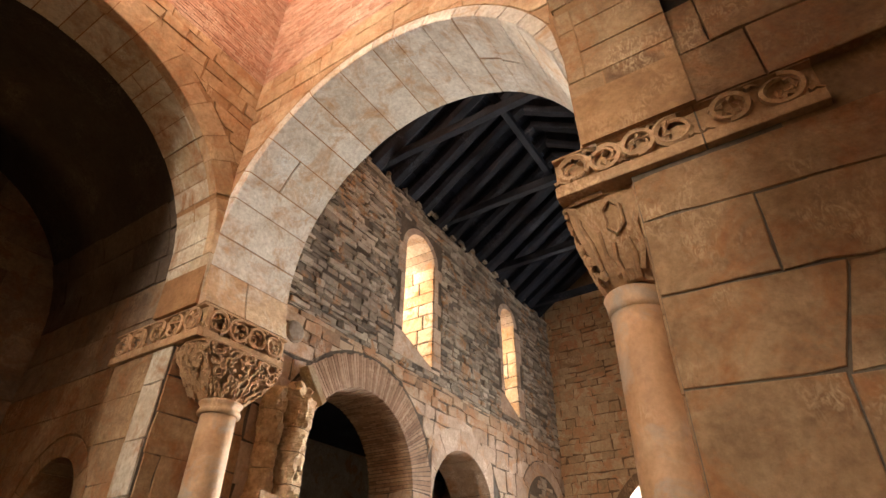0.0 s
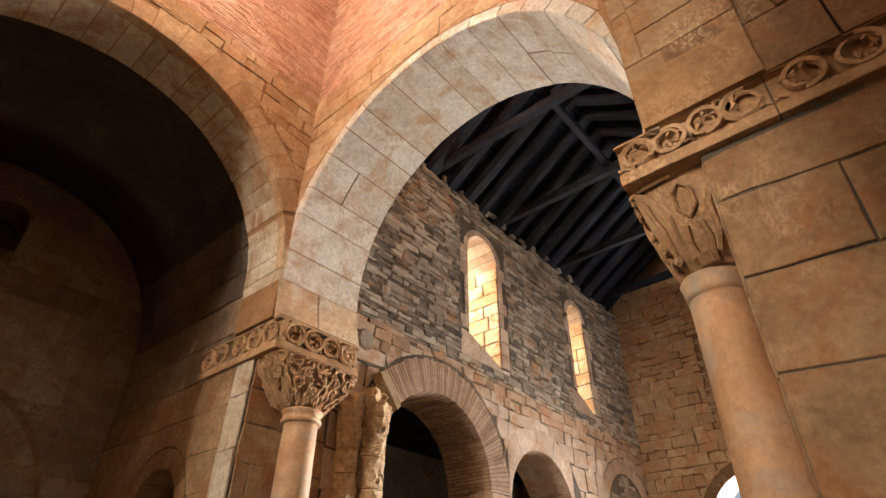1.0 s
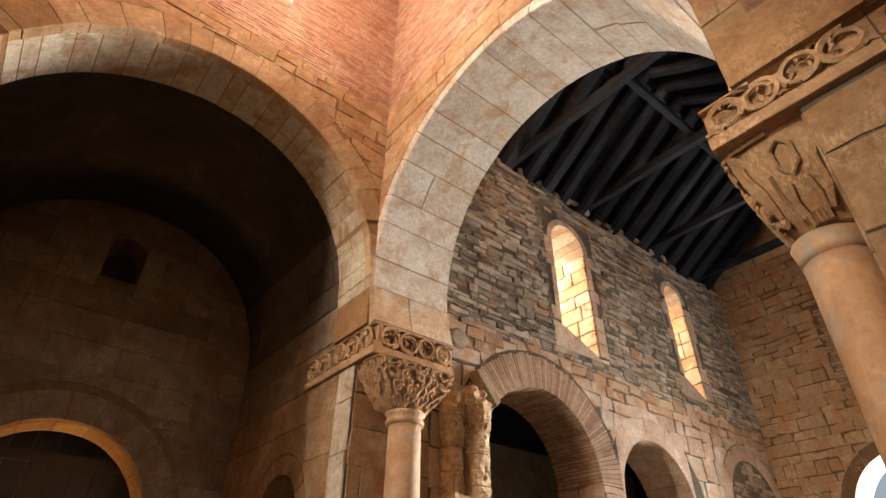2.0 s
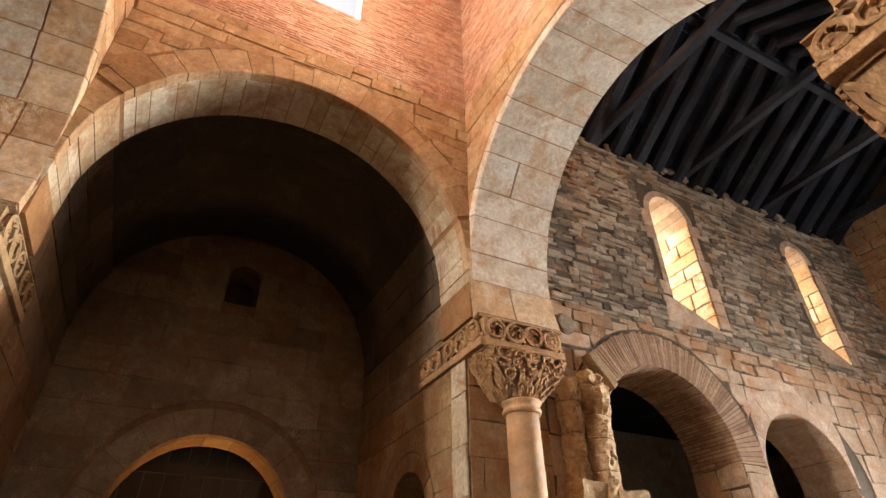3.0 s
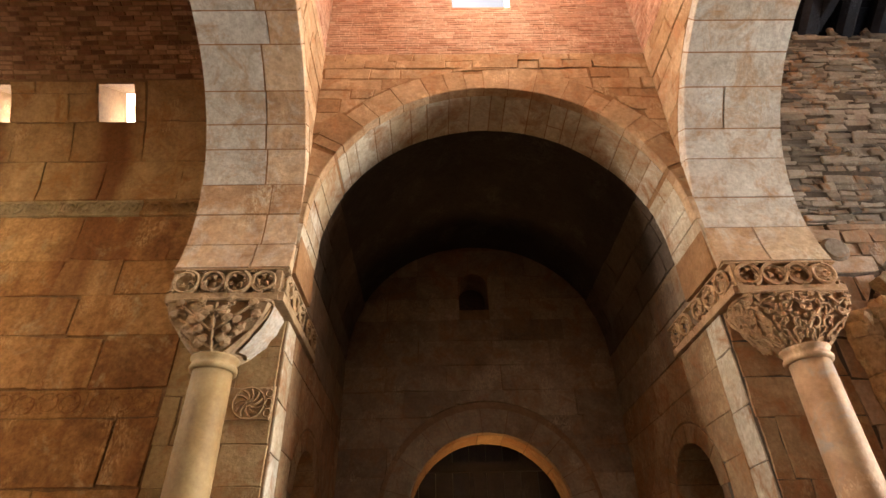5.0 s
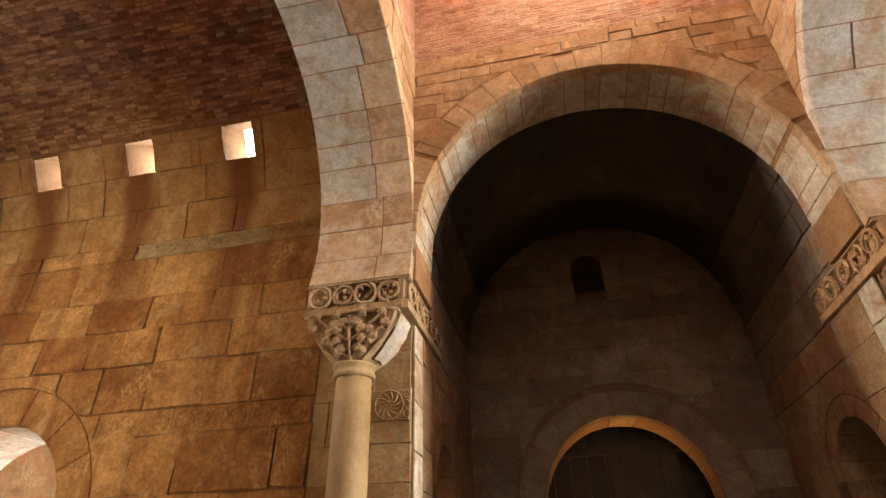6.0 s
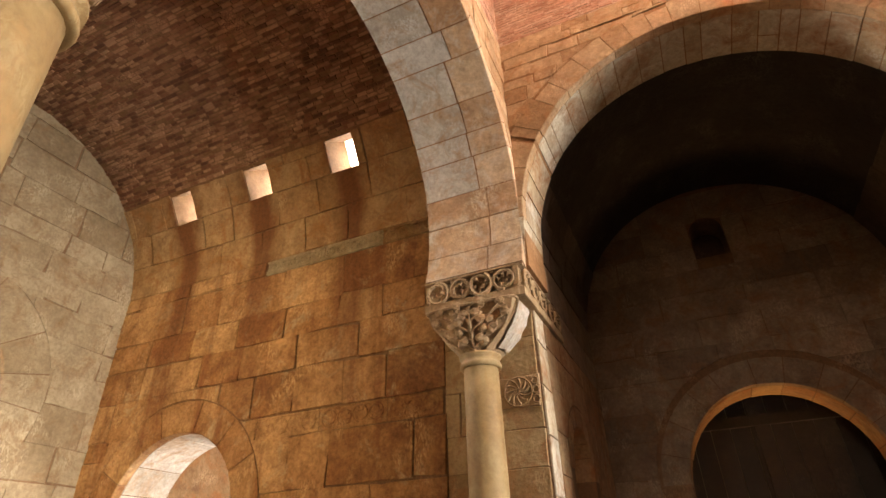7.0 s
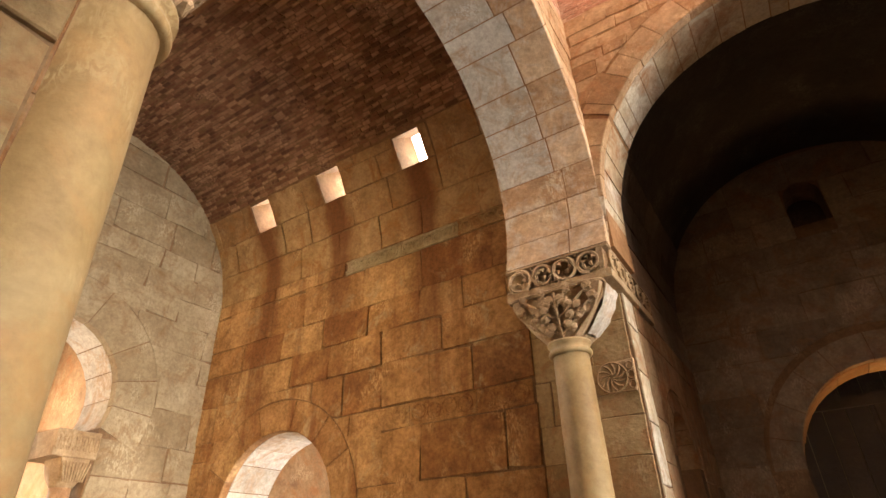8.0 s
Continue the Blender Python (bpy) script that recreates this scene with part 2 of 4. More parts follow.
def door_loop(cu, cv, r, foot, half=None, n=28):
    """Outline of an arched opening, from its right foot over the arch to its left foot."""
    half = half or r
    a = math.acos(min(1, half / r))
    arc = arc_points(cu, cv, r, -a, math.pi + a, n)
    return [(cu + half, foot)] + [p for p in arc if p[1] > foot + 0.01] + [(cu - half, foot)]


def plate(loops, mapf, d0, d1):
    """A slab with holes: 2D loops, first the outline, between the depths d0 and d1."""
    bm = bmesh.new()
    rims = []
    for depth in (d0, d1):
        edges = []
        level = []
        for loop in loops:
            vs = [bm.verts.new(mapf(u, v, depth)) for u, v in loop]
            level.append(vs)
            edges += [bm.edges.new((vs[i], vs[(i + 1) % len(vs)])) for i in range(len(vs))]
        n = (mapf(1, 0, 0) - mapf(0, 0, 0)).cross(mapf(0, 1, 0) - mapf(0, 0, 0))
        bmesh.ops.triangle_fill(bm, use_beauty=True, use_dissolve=False, edges=edges, normal=n)
        rims.append(level)
    for va, vb in zip(*rims):
        for i in range(len(va)):
            j = (i + 1) % len(va)
            bm.faces.new((va[i], va[j], vb[j], vb[i]))
    return bm


def box(bm, lo, hi):
    m = Matrix.Translation([(a + b) / 2 for a, b in zip(lo, hi)]) @ Matrix.Diagonal([b - a for a, b in zip(lo, hi)] + [1])
    return bmesh.ops.create_cube(bm, size=1, matrix=m)["verts"]


def slab_box(name, lo, hi, material, label, category):
    bm = bmesh.new()
    box(bm, lo, hi)
    return setting(name, bm, material, label, category)


rng = random.Random(7)
chip = random.Random(11)


def add_stone(bm, poly, mapf, proud, back, soft):
    """One dressed stone: its outline in 2D, standing proud of the joint, with rounded arrises."""
    if len(poly) == 4 and max(math.hypot(poly[i][0] - poly[i - 1][0], poly[i][1] - poly[i - 1][1]) for i in range(4)) > 0.28:
        # long edges run unevenly, with a chip here and there
        worn = []
        for i in range(4):
            (au, av), (bu, bv) = poly[i], poly[(i + 1) % 4]
            ln = math.hypot(bu - au, bv - av)
            n = max(1, int(ln / 0.13))
            nu, nv = -(bv - av) / ln, (bu - au) / ln
            for k in range(n):
                t = (k + (chip.uniform(-0.3, 0.3) if k else 0)) / n
                w = (0.014 if chip.random() < 0.07 else chip.uniform(-0.003, 0.0035)) if k else chip.choice((0.0, 0.0, 0.004, 0.016))
                worn.append((au + (bu - au) * t + nu * w, av + (bv - av) * t + nv * w))
        poly = worn
    cu = sum(p[0] for p in poly) / len(poly)
    cv = sum(p[1] for p in poly) / len(poly)

    def inset(p, k):
        du, dv = cu - p[0], cv - p[1]
        ln = math.hypot(du, dv) or 1
        k = min(k, ln * 0.4)
        return (p[0] + du / ln * k, p[1] + dv / ln * k)
    rows = []
    for k, d in ((0.0, -back), (0.0, proud - soft), (soft * 1.3, proud)):
        rows.append([bm.verts.new(mapf(*inset(p, k), d)) for p in poly])
    for lo, hi in zip(rows, rows[1:]):
        for i in range(len(poly)):
            j = (i + 1) % len(poly)
            bm.faces.new((lo[i], lo[j], hi[j], hi[i]))
    bm.faces.new(rows[-1])


def fitted(u0, u1, v0, v1, holes, gap, wob=0.008, step=0.16):
    """The outline of a block, pushed clear of round or square holes; None where a hole swallows it."""
    u0, u1, v0, v1 = u0 + gap, u1 - gap, v0 + gap, v1 - gap
    if u1 - u0 < 0.03 or v1 - v0 < 0.02:
        return None
    near = [h for h in holes if h[0] == "c" and math.hypot(max(u0 - h[1], h[1] - u1, 0), max(v0 - h[2], h[2] - v1, 0)) < h[3] + gap]
    for h in holes:
        if h[0] == "r":
            a0, a1, b0, b1 = h[1:]
            if u1 > a0 and u0 < a1 and v1 > b0 and v0 < b1:
                cuts = [(a0 - u0, (u0, a0 - gap, v0, v1)), (u1 - a1, (a1 + gap, u1, v0, v1)), (b0 - v0, (u0, u1, v0, b0 - gap)), (v1 - b1, (u0, u1, b1 + gap, v1))]
                best = max(cuts, key=lambda c: c[0])
                if best[0] < 0.03:
                    return None
                u0, u1, v0, v1 = best[1]
    corners = [(u0, v0), (u1, v0), (u1, v1), (u0, v1)]
    j = [(p[0] + rng.uniform(-wob, wob), p[1] + rng.uniform(-wob, wob)) for p in corners]
    if not near:
        return j
    pts = []
    for i in range(4):
        a, b = j[i], j[(i + 1) % 4]
        n = max(1, int(math.hypot(b[0] - a[0], b[1] - a[1]) / (step / 2)))
        pts += [(a[0] + (b[0] - a[0]) * k / n, a[1] + (b[1] - a[1]) * k / n) for k in range(n)]
    for h in near:
        out, inside = [], 0
        for p in pts:
            d = math.hypot(p[0] - h[1], p[1] - h[2])
            if d < h[3] + gap:
                inside += 1
                k = (h[3] + gap) / max(d, 0.01)
                q = (h[1] + (p[0] - h[1]) * k, h[2] + (p[1] - h[2]) * k)
                if q[0] < u0 - 0.02 or q[0] > u1 + 0.02 or q[1] < v0 - 0.02 or q[1] > v1 + 0.02:
                    continue
                out.append(q)
            else:
                out.append(p)
        pts = out
        if len(pts) < 3 or inside > 0.93 * len(corners) * 50:
            return None
    area = abs(sum(pts[i][0] * pts[(i + 1) % len(pts)][1] - pts[(i + 1) % len(pts)][0] * pts[i][1] for i in range(len(pts)))) / 2
    return pts if area > 0.004 else None


def courses(u0, u1, v0, v1, hs, ws, holes=(), gap=0.006, wob=0.008, least=0.05):
    """Outlines of stones laid in courses: heights and widths are drawn from the two ranges."""
    polys = []
    v = v0
    while v < v1 - 0.02:
        h = min(rng.uniform(*hs), v1 - v)
        if v1 - v - h < hs[0] * 0.5:
            h = v1 - v
        u = u0 - rng.uniform(0, ws[0])
        while u < u1:
            w = rng.uniform(*ws)
            a, b = max(u, u0), min(u + w, u1)
            if u1 - b < ws[0] * 0.3:
                b = u1
                w = u1 - u
            if b - a > 0.04:
                p = fitted(a, b, v, v + h, holes, gap * rng.choice((0.3, 0.4, 0.6, 0.8, 1.0, 1.5)), wob)
                if p and max(q[0] for q in p) - min(q[0] for q in p) > least:
                    polys.append(p)
            u += w
        v += h
    return polys


def lay(polys, mapf, name, material, parent, proud=0.014, back=0.03, soft=0.0045, rough=0.006, few=300, near=None, rest=None):
    """Lays the stones on a wall: each an object of its own up to `few`, the others joined."""
    if near:
        polys = sorted(polys, key=near)
    for p in polys[:few]:
        bm = bmesh.new()
        add_stone(bm, p, mapf, proud + rng.uniform(-rough, rough), back, soft)
        part(name, bm, material, parent)
    if polys[few:]:
        bm = bmesh.new()
        for p in polys[few:]:
            add_stone(bm, p, mapf, proud + rng.uniform(-rough, rough), back, soft)
        ob = part(name + "_courses", bm, rest or material, parent)
        ob["kind"] = "stuff"


def voussoirs(base, cu, cv, r, depth, a0, a1, n, ring, material, parent, d_face, name="voussoir", split=0.0, gap=0.006, lip=0.012, irregular=0.0, cracks=(), limit=99.0, low=None, across=1, front=None):
    """The wedge stones of an arch: base is the wall's map, d_face its face, depth how far they run into the wall."""
    cuts = [a0]
    for i in range(n):
        cuts.append(cuts[-1] + rng.uniform(0.7, 1.3))
    s = (a1 - a0) / (cuts[-1] - a0)
    cuts = [a0 + (c - a0) * s for c in cuts]
    wide = {}
    for c in cracks:
        k = min(range(1, n), key=lambda q: abs(cuts[q] - c))
        cuts[k], wide[k] = c, 0.028
    for i in range(n):
        b0, b1 = cuts[i] + wide.get(i, gap) / r, cuts[i + 1] - wide.get(i + 1, gap) / r
        segs = [(d_face + lip, d_face - depth)]
        if across > 1:
            step = depth / across
            segs = [(d_face + lip, d_face - step * 0.5 - gap)] if i % 2 else []
            at = d_face - step * 0.5 if i % 2 else d_face + lip
            while at - step > d_face - depth - 0.01:
                segs.append((at - (gap if segs else 0), at - step + gap))
                at -= step
            if at - (d_face - depth) > 0.04:
                segs.append((at - gap, d_face - depth))
        elif front:
            k = d_face - depth * rng.uniform(0.28, 0.42)
            segs = [(d_face + lip, k + gap), (k - gap, d_face - depth)]
        elif rng.random() < split:
            k = d_face - depth * rng.uniform(0.35, 0.65)
            segs = [(d_face + lip, k + gap), (k - gap, d_face - depth)]
        top = r + ring * (1 + rng.uniform(-irregular, irregular))
        inner = r - 0.009 + rng.uniform(-0.005, 0.005)
        mid_angle = (b0 + b1) / 2
        for f, b in segs:
            mat = low[1] if low and math.sin(mid_angle) < low[0] else front if front and f > d_face else material
            bm = bmesh.new()
            e = 0.008
            m = 3
            rows = []
            # section across the depth: worn arris at the face
            for rad, d in ((top, f - 0.05), (top, f), (inner + e, f), (inner, f - e), (inner, b)):
                row = []
                for k in range(m + 1):
                    t = b0 + (b1 - b0) * k / m
                    q = max(inner + e, min(rad, limit / max(0.01, abs(math.cos(t))))) if rad > inner + e else rad
                    row.append(bm.verts.new(base(cu + q * math.cos(t), cv + q * math.sin(t), d)))
                rows.append(row)
            for lo, hi in zip(rows, rows[1:]):
                for k in range(m):
                    bm.faces.new((lo[k], lo[k + 1], hi[k + 1], hi[k]))
            tops = [(t, max(inner + e, min(top, limit / max(0.01, abs(math.cos(t)))))) for t in (b0, b1)]
            back_top = [bm.verts.new(base(cu + q * math.cos(t), cv + q * math.sin(t), b)) for t, q in tops]
            bm.faces.new([r_[0] for r_ in rows] + [back_top[0]])
            bm.faces.new([r_[-1] for r_ in rows] + [back_top[1]])
            part(name, bm, mat, parent)


# ---- the setting: crossing, arms, nave ----
XF, XB = 1.90, 2.87      # faces of the nave and chancel arches
YN = {1: 1.80, -1: 1.87}   # faces of the south and north transept arches
YF, YB = 1.80, 2.45      # faces of the transept arches
JX, PY = 1.95, 2.09      # transept jambs, pier faces and long walls
ZB, ZT = 3.76, 4.08      # impost
ZS = 7.08                # stonework below, brickwork above
WEST, EAST, ENDY = 10.93, -7.80, 5.2
NAVE_R, NAVE_Z = 1.80, 4.66
TRAN_R, TRAN_Z = 1.86, 4.62
CH_R, CH_Z = 2.09, 5.10


def long_map(s):
    return plane_map((0, s * PY, 0), (1, 0, 0), (0, 0, 1), (0, -s, 0))


def crossing_map(e):
    """Face of the nave or chancel arch; the nave arch does not turn in at its north springing."""
    flat = plane_map((e * XF, 0, 0), (0, 1, 0), (0, 0, 1), (-e, 0, 0))

    def bent(u, v, d):
        k = 0.15 * max(0.0, min(1.0, (5.3 - v) / 1.2)) if e > 0 and u < -0.5 else 0.0
        return flat(max(u - k, min(u, -PY)), v, d)
    return bent


def jamb_map(s):
    return plane_map((s * JX, 0, 0), (0, 1, 0), (0, 0, 1), (-s, 0, 0))


def arch_outline(half_wall, z0, z1, r, cz, n=40, stilted=False):
    half = math.sqrt(r * r - (cz - z0) ** 2) if not stilted else r
    a = math.asin((cz - z0) / r) if not stilted else 0.0
    return [(-half_wall, z0)] + ([(-half, z0)] if stilted else []) + arc_points(0, cz, r, math.pi + a, -a, n) + ([(half, z0)] if stilted else []) + [(half_wall, z0), (half_wall, z1), (-half_wall, z1)]


def rect(u0, u1, v0, v1):
    return [(u0, v0), (u1, v0), (u1, v1), (u0, v1)]


def lancet(u0, u1, v0, v1, sill=0.0, n=10):
    """A narrow round-headed window; its foot may slope."""
    r = (u1 - u0) / 2
    return [(u0, v0 + sill), (u1, v0)] + arc_points((u0 + u1) / 2, v1 - r, r, 0, math.pi, n)


NAVE_ARCHES = [(4.65, 3.13, 1.03), (7.0, 3.02, 0.88), (9.95, 3.2, 0.86)]
NAVE_WINDOWS = [(5.27, 6.08, 4.92, 7.20), (8.50, 9.12, 4.92, 7.20)]

floor = slab_box("floor", (-12, -9, -0.3), (11.6, 9, 0), FLAGS, "worn dark stone-flagged church floor", "floor")
ground = slab_box("ground", (-600, -600, -0.5), (600, 600, -0.32), EARTH, "dry earth outside the church", "ground")

walls = {}
for s, side in ((1, "south"), (-1, "north")):
    loops = [rect(JX, WEST, 0.001, 7.72)]
    loops += [door_loop(u, v, r, 0.05) for u, v, r in NAVE_ARCHES[:2]]
    loops += [lancet(*w, sill=0.34) for w in NAVE_WINDOWS]
    walls["nave", s] = setting("wall_nave_" + side, plate(loops, long_map(s), 0, -0.75), DARK_MORTAR, "rubble nave wall with arcade and clerestory windows", "wall")
    loops = [rect(EAST, -JX, 0.001, CH_Z), door_loop(-6.25, 2.2, 0.95, 0.05)]
    mc = long_map(s) if s > 0 else plane_map((0, -PY - 0.26, 0), (1, 0, 0), (0, 0, 1), (0, 1, 0))
    walls["chancel", s] = setting("wall_chancel_" + side, plate(loops, mc, 0, -0.75), MORTAR, "ashlar chancel wall with an arched opening", "wall")
    for e, end in ((1, "west"), (-1, "east")):
        loops = [rect(s * 2.841, s * ENDY, 0.001, TRAN_Z) if s > 0 else rect(-ENDY, -2.841, 0.001, TRAN_Z)] + ([door_loop(3.46, 2.46, 0.5, 0.05)] if s > 0 else [])
        walls["transept", s, e] = setting("wall_transept_%s_%s" % (side, end), plate(loops, jamb_map(e), 0, -0.75), MORTAR, "ashlar transept wall with a small arched doorway", "wall")
    m = plane_map((0, s * ENDY, 0), (1, 0, 0), (0, 0, 1), (0, -s, 0))
    loops = [rect(-2.7, 2.7, 0.001, 7.2), door_loop(0.05, 2.49, 1.08, 0.05, 1.06), lancet(-0.25, 0.2, 5.42, 6.06)]
    # made-up board behind the opening, standing in for its darkness
    slab_box("window_shutter", (-0.4, min(s * 5.72, s * 5.79), 5.3), (0.4, max(s * 5.72, s * 5.79), 6.2), WOOD, "added dark board that makes the window read as unlit", "window")
    walls["end", s] = setting("wall_transept_end_" + side, plate(loops, m, 0, -0.6), MORTAR, "dark ashlar end wall of the transept with an arched door", "wall")
    m = plane_map((0, s * YN[s], 0), (1, 0, 0), (0, 0, 1), (0, -s, 0))
    walls["arch", s] = setting("wall_transept_arch_" + side, plate([arch_outline(XF, ZT, ZS, TRAN_R, TRAN_Z, stilted=True)], m, 0, -(YB - YF)), JOINT, "stone wall over the transept arch", "wall")
    tower = [rect(-XF, XF, ZS, 11.2), rect(-0.36, 0.38, 8.02, 9.0)]
    walls["tower", s] = setting("wall_tower_" + side, plate(tower, m, 0, -0.3), PINK, "brick wall of the lantern tower with a window", "wall")

for e, end in ((1, "west"), (-1, "east")):
    m = crossing_map(e)
    walls["arch_x", e] = setting("wall_crossing_arch_" + end, plate([arch_outline(PY if e > 0 else PY + 0.26, ZT, ZS, NAVE_R, NAVE_Z)], m, 0, -(XB - XF)), JOINT, "stone wall over the great horseshoe arch", "wall")
    tower = [rect(-2.5, 2.5, ZS, 11.2), rect(-0.37, 0.37, 8.12, 9.1)]
    walls["tower_x", e] = setting("wall_tower_" + end, plate(tower, m, 0, -0.3), PINK, "brick wall of the lantern tower with a window", "wall")
slab_box("ceiling_tower", (-2.7, -2.6, 11.2), (2.7, 2.6, 11.4), TIMBER, "dark timber ceiling of the lantern tower", "ceiling")

west_map = plane_map((WEST, 0, 0), (0, 1, 0), (0, 0, 1), (-1, 0, 0))
walls["west"] = setting("wall_west", plate([[(-2.84, 0), (2.84, 0), (2.84, 7.8), (0, 9.7), (-2.84, 7.8)], door_loop(0, 3.06, 1.0, 0.02), lancet(-0.29, 0.29, 5.2, 6.7)], west_map, 0, -0.8), MORTAR, "coursed stone west wall with a window over the door", "wall")
east_map = plane_map((EAST, 0, 0), (0, 1, 0), (0, 0, 1), (1, 0, 0))
walls["east"] = setting("wall_east", plate([rect(-2.84, 2.84, 0, 7.6), door_loop(0, 3.55, 0.88, 0.02, 0.80), lancet(-0.75, 0.0, 5.1, 6.25)], east_map, 0, -0.7), MORTAR, "pale ashlar wall with the apse arch", "wall")


def shell(x_cuts, b_cuts, gone, mapf, thick):
    """A curved shell of cells with some left open; the open cells get their reveals."""
    bm = bmesh.new()
    verts = {}

    def vert(i, j, k):
        if (i, j, k) not in verts:
            verts[i, j, k] = bm.verts.new(mapf(x_cuts[i], b_cuts[j], -thick * k))
        return verts[i, j, k]
    nx, nb = len(x_cuts) - 1, len(b_cuts) - 1
    solid = {(i, j) for i in range(nx) for j in range(nb)} - gone
    for i, j in solid:
        for k in (0, 1):
            bm.faces.new((vert(i, j, k), vert(i + 1, j, k), vert(i + 1, j + 1, k), vert(i, j + 1, k)))
        for a, b, n in (((i, j), (i + 1, j), (i, j - 1)), ((i, j + 1), (i + 1, j + 1), (i, j + 1)), ((i, j), (i, j + 1), (i - 1, j)), ((i + 1, j), (i + 1, j + 1), (i + 1, j))):
            if n not in solid:
                bm.faces.new((vert(*a, 0), vert(*b, 0), vert(*b, 1), vert(*a, 1)))
    return bm


CH_WINDOWS = [(-6.87, -6.50), (-5.55, -5.17), (-4.24, -3.85)]
B0, B1 = CH_R * math.asin(0.95 / CH_R), CH_R * math.asin(1.30 / CH_R)
CH_MAP = barrel_map(CH_Z)(CH_R)
LEN = math.pi * CH_R
xs = [EAST] + [v for w in CH_WINDOWS for v in w] + [-XB]
bs = [B0 * i / 8 for i in range(9)] + [B1] + [B1 + (LEN - 2 * B1) * i / 22 for i in range(1, 22)] + [LEN - B1] + [LEN - B0 * i / 8 for i in range(8, -1, -1)]
holes = {(i, 8) for i in (1, 3, 5)} | {(i, len(bs) - 10) for i in (1, 3, 5)}
vault_chancel = setting("ceiling_chancel_vault", shell(xs, bs, holes, CH_MAP, 0.55), MORTAR, "brick barrel vault over the chancel", "vault")
for s, side in ((1, "south"), (-1, "north")):
    def turned(a, b, d, s=s):
        r = 1.95
        return Vector(((r - d) * math.cos(b / r), s * a, TRAN_Z + (r - d) * math.sin(b / r)))
    # the vault's darkness comes from its material colour
    setting("ceiling_transept_vault_" + side, shell([YB - 0.02, ENDY], [math.pi * 1.95 * i / 48 for i in range(49)], set(), turned, 0.4), VAULT_SHADE, "stone barrel vault of the transept, its shade put into the colour", "vault")

# rooms beyond the openings, plain and closed
for s in (1, -1):
    slab_box("wall_porch", (-2.2, s * 8.4 - 0.15, 0), (2.2, s * 8.4 + 0.15, 4.4), GREYSTONE, "plain porch wall beyond the transept door", "wall")
    for e in (1, -1):
        slab_box("wall_porch_side", (e * 2.1 - 0.1, min(s * 5.8, s * 8.25), 0), (e * 2.1 + 0.1, max(s * 5.8, s * 8.25), 4.4), GREYSTONE, "plain porch side wall", "wall")
    slab_box("ceiling_porch", (-2.2, min(s * 5.8, s * 8.55), 4.4), (2.2, max(s * 5.8, s * 8.55), 4.6), TIMBER, "dark porch ceiling", "ceiling")
    slab_box("wall_aisle", (2.9, s * 5.6 - 0.15, 0), (11.7, s * 5.6 + 0.15, 6.4), RUBBLE, "dim outer wall of the aisle", "wall")
    slab_box("wall_aisle_end", (11.5, min(s * 2.85, s * 5.45), 0), (11.7, max(s * 2.85, s * 5.45), 6.4), RUBBLE, "dim end wall of the aisle", "wall")
    bm = bmesh.new()
    vs = [bm.verts.new(p) for p in ((2.75, s * 2.85, 4.86), (11.7, s * 2.85, 4.86), (11.7, s * 5.8, 4.5), (2.75, s * 5.8, 4.5), (2.75, s * 2.85, 4.98), (11.7, s * 2.85, 4.98), (11.7, s * 5.8, 4.62), (2.75, s * 5.8, 4.62))]
    for f in ((0, 1, 2, 3), (4, 5, 6, 7), (0, 1, 5, 4), (1, 2, 6, 5), (2, 3, 7, 6), (3, 0, 4, 7)):
        bm.faces.new([vs[i] for i in f])
    setting("ceiling_aisle", bm, TIMBER, "dark timber aisle roof", "ceiling")
    slab_box("wall_chamber", (-7.8, s * 5.0 - 0.15, 0), (-2.75, s * 5.0 + 0.15, 4.0), ASHLAR, "orange sandstone wall of the side chamber", "wall")
    slab_box("wall_chamber_end", (-8.0, min(s * 2.85, s * 4.85), 0), (-7.8, max(s * 2.85, s * 4.85), 4.0), ASHLAR, "sandstone end wall of the side chamber", "wall")
    slab_box("ceiling_chamber", (-8.0, min(s * 2.85, s * 5.15), 4.0), (-2.75, max(s * 2.85, s * 5.15), 4.2), PALE, "limewashed ceiling of the side chamber", "ceiling")
for s in (1, -1):
    slab_box("wall_apse_side", (-11.6, s * 1.6 - 0.15, 0), (-8.5, s * 1.6 + 0.15, 5.2), ASHLAR, "warm sandstone apse wall", "wall")
setting("wall_apse_end", plate([rect(-1.75, 1.75, 0, 5.2), rect(-0.7, 0.7, 1.9, 4.7)], plane_map((-11.6, 0, 0), (0, 1, 0), (0, 0, 1), (1, 0, 0)), 0, -0.3), PALE, "bright limewashed apse end wall", "wall")
slab_box("ceiling_apse", (-11.9, -1.75, 5.2), (-8.5, 1.75, 5.4), PALE, "limewashed apse ceiling", "ceiling")


# timber doors in the porch beyond the south arm
door = tagged(new("porch_door"), "dark old wooden plank door beyond the arch", "door")
for k in range(11):
    x0 = -1.43 + 0.26 * k
    bm = bmesh.new()
    box(bm, (x0 + 0.004, 6.5, 0.0), (x0 + 0.256, 6.55 + 0.006 * (k % 3), 4.3))
    part("plank", bm, WOOD, door)
for z in (1.2, 3.38):
    bm = bmesh.new()
    box(bm, (-1.43, 6.42, z - 0.07), (1.43, 6.498, z + 0.07))
    part("rail", bm, WOOD, door)
bm = bmesh.new()
box(bm, (-0.07, 6.44, 0.0), (0.07, 6.497, 3.42))
part("stile", bm, WOOD, door)


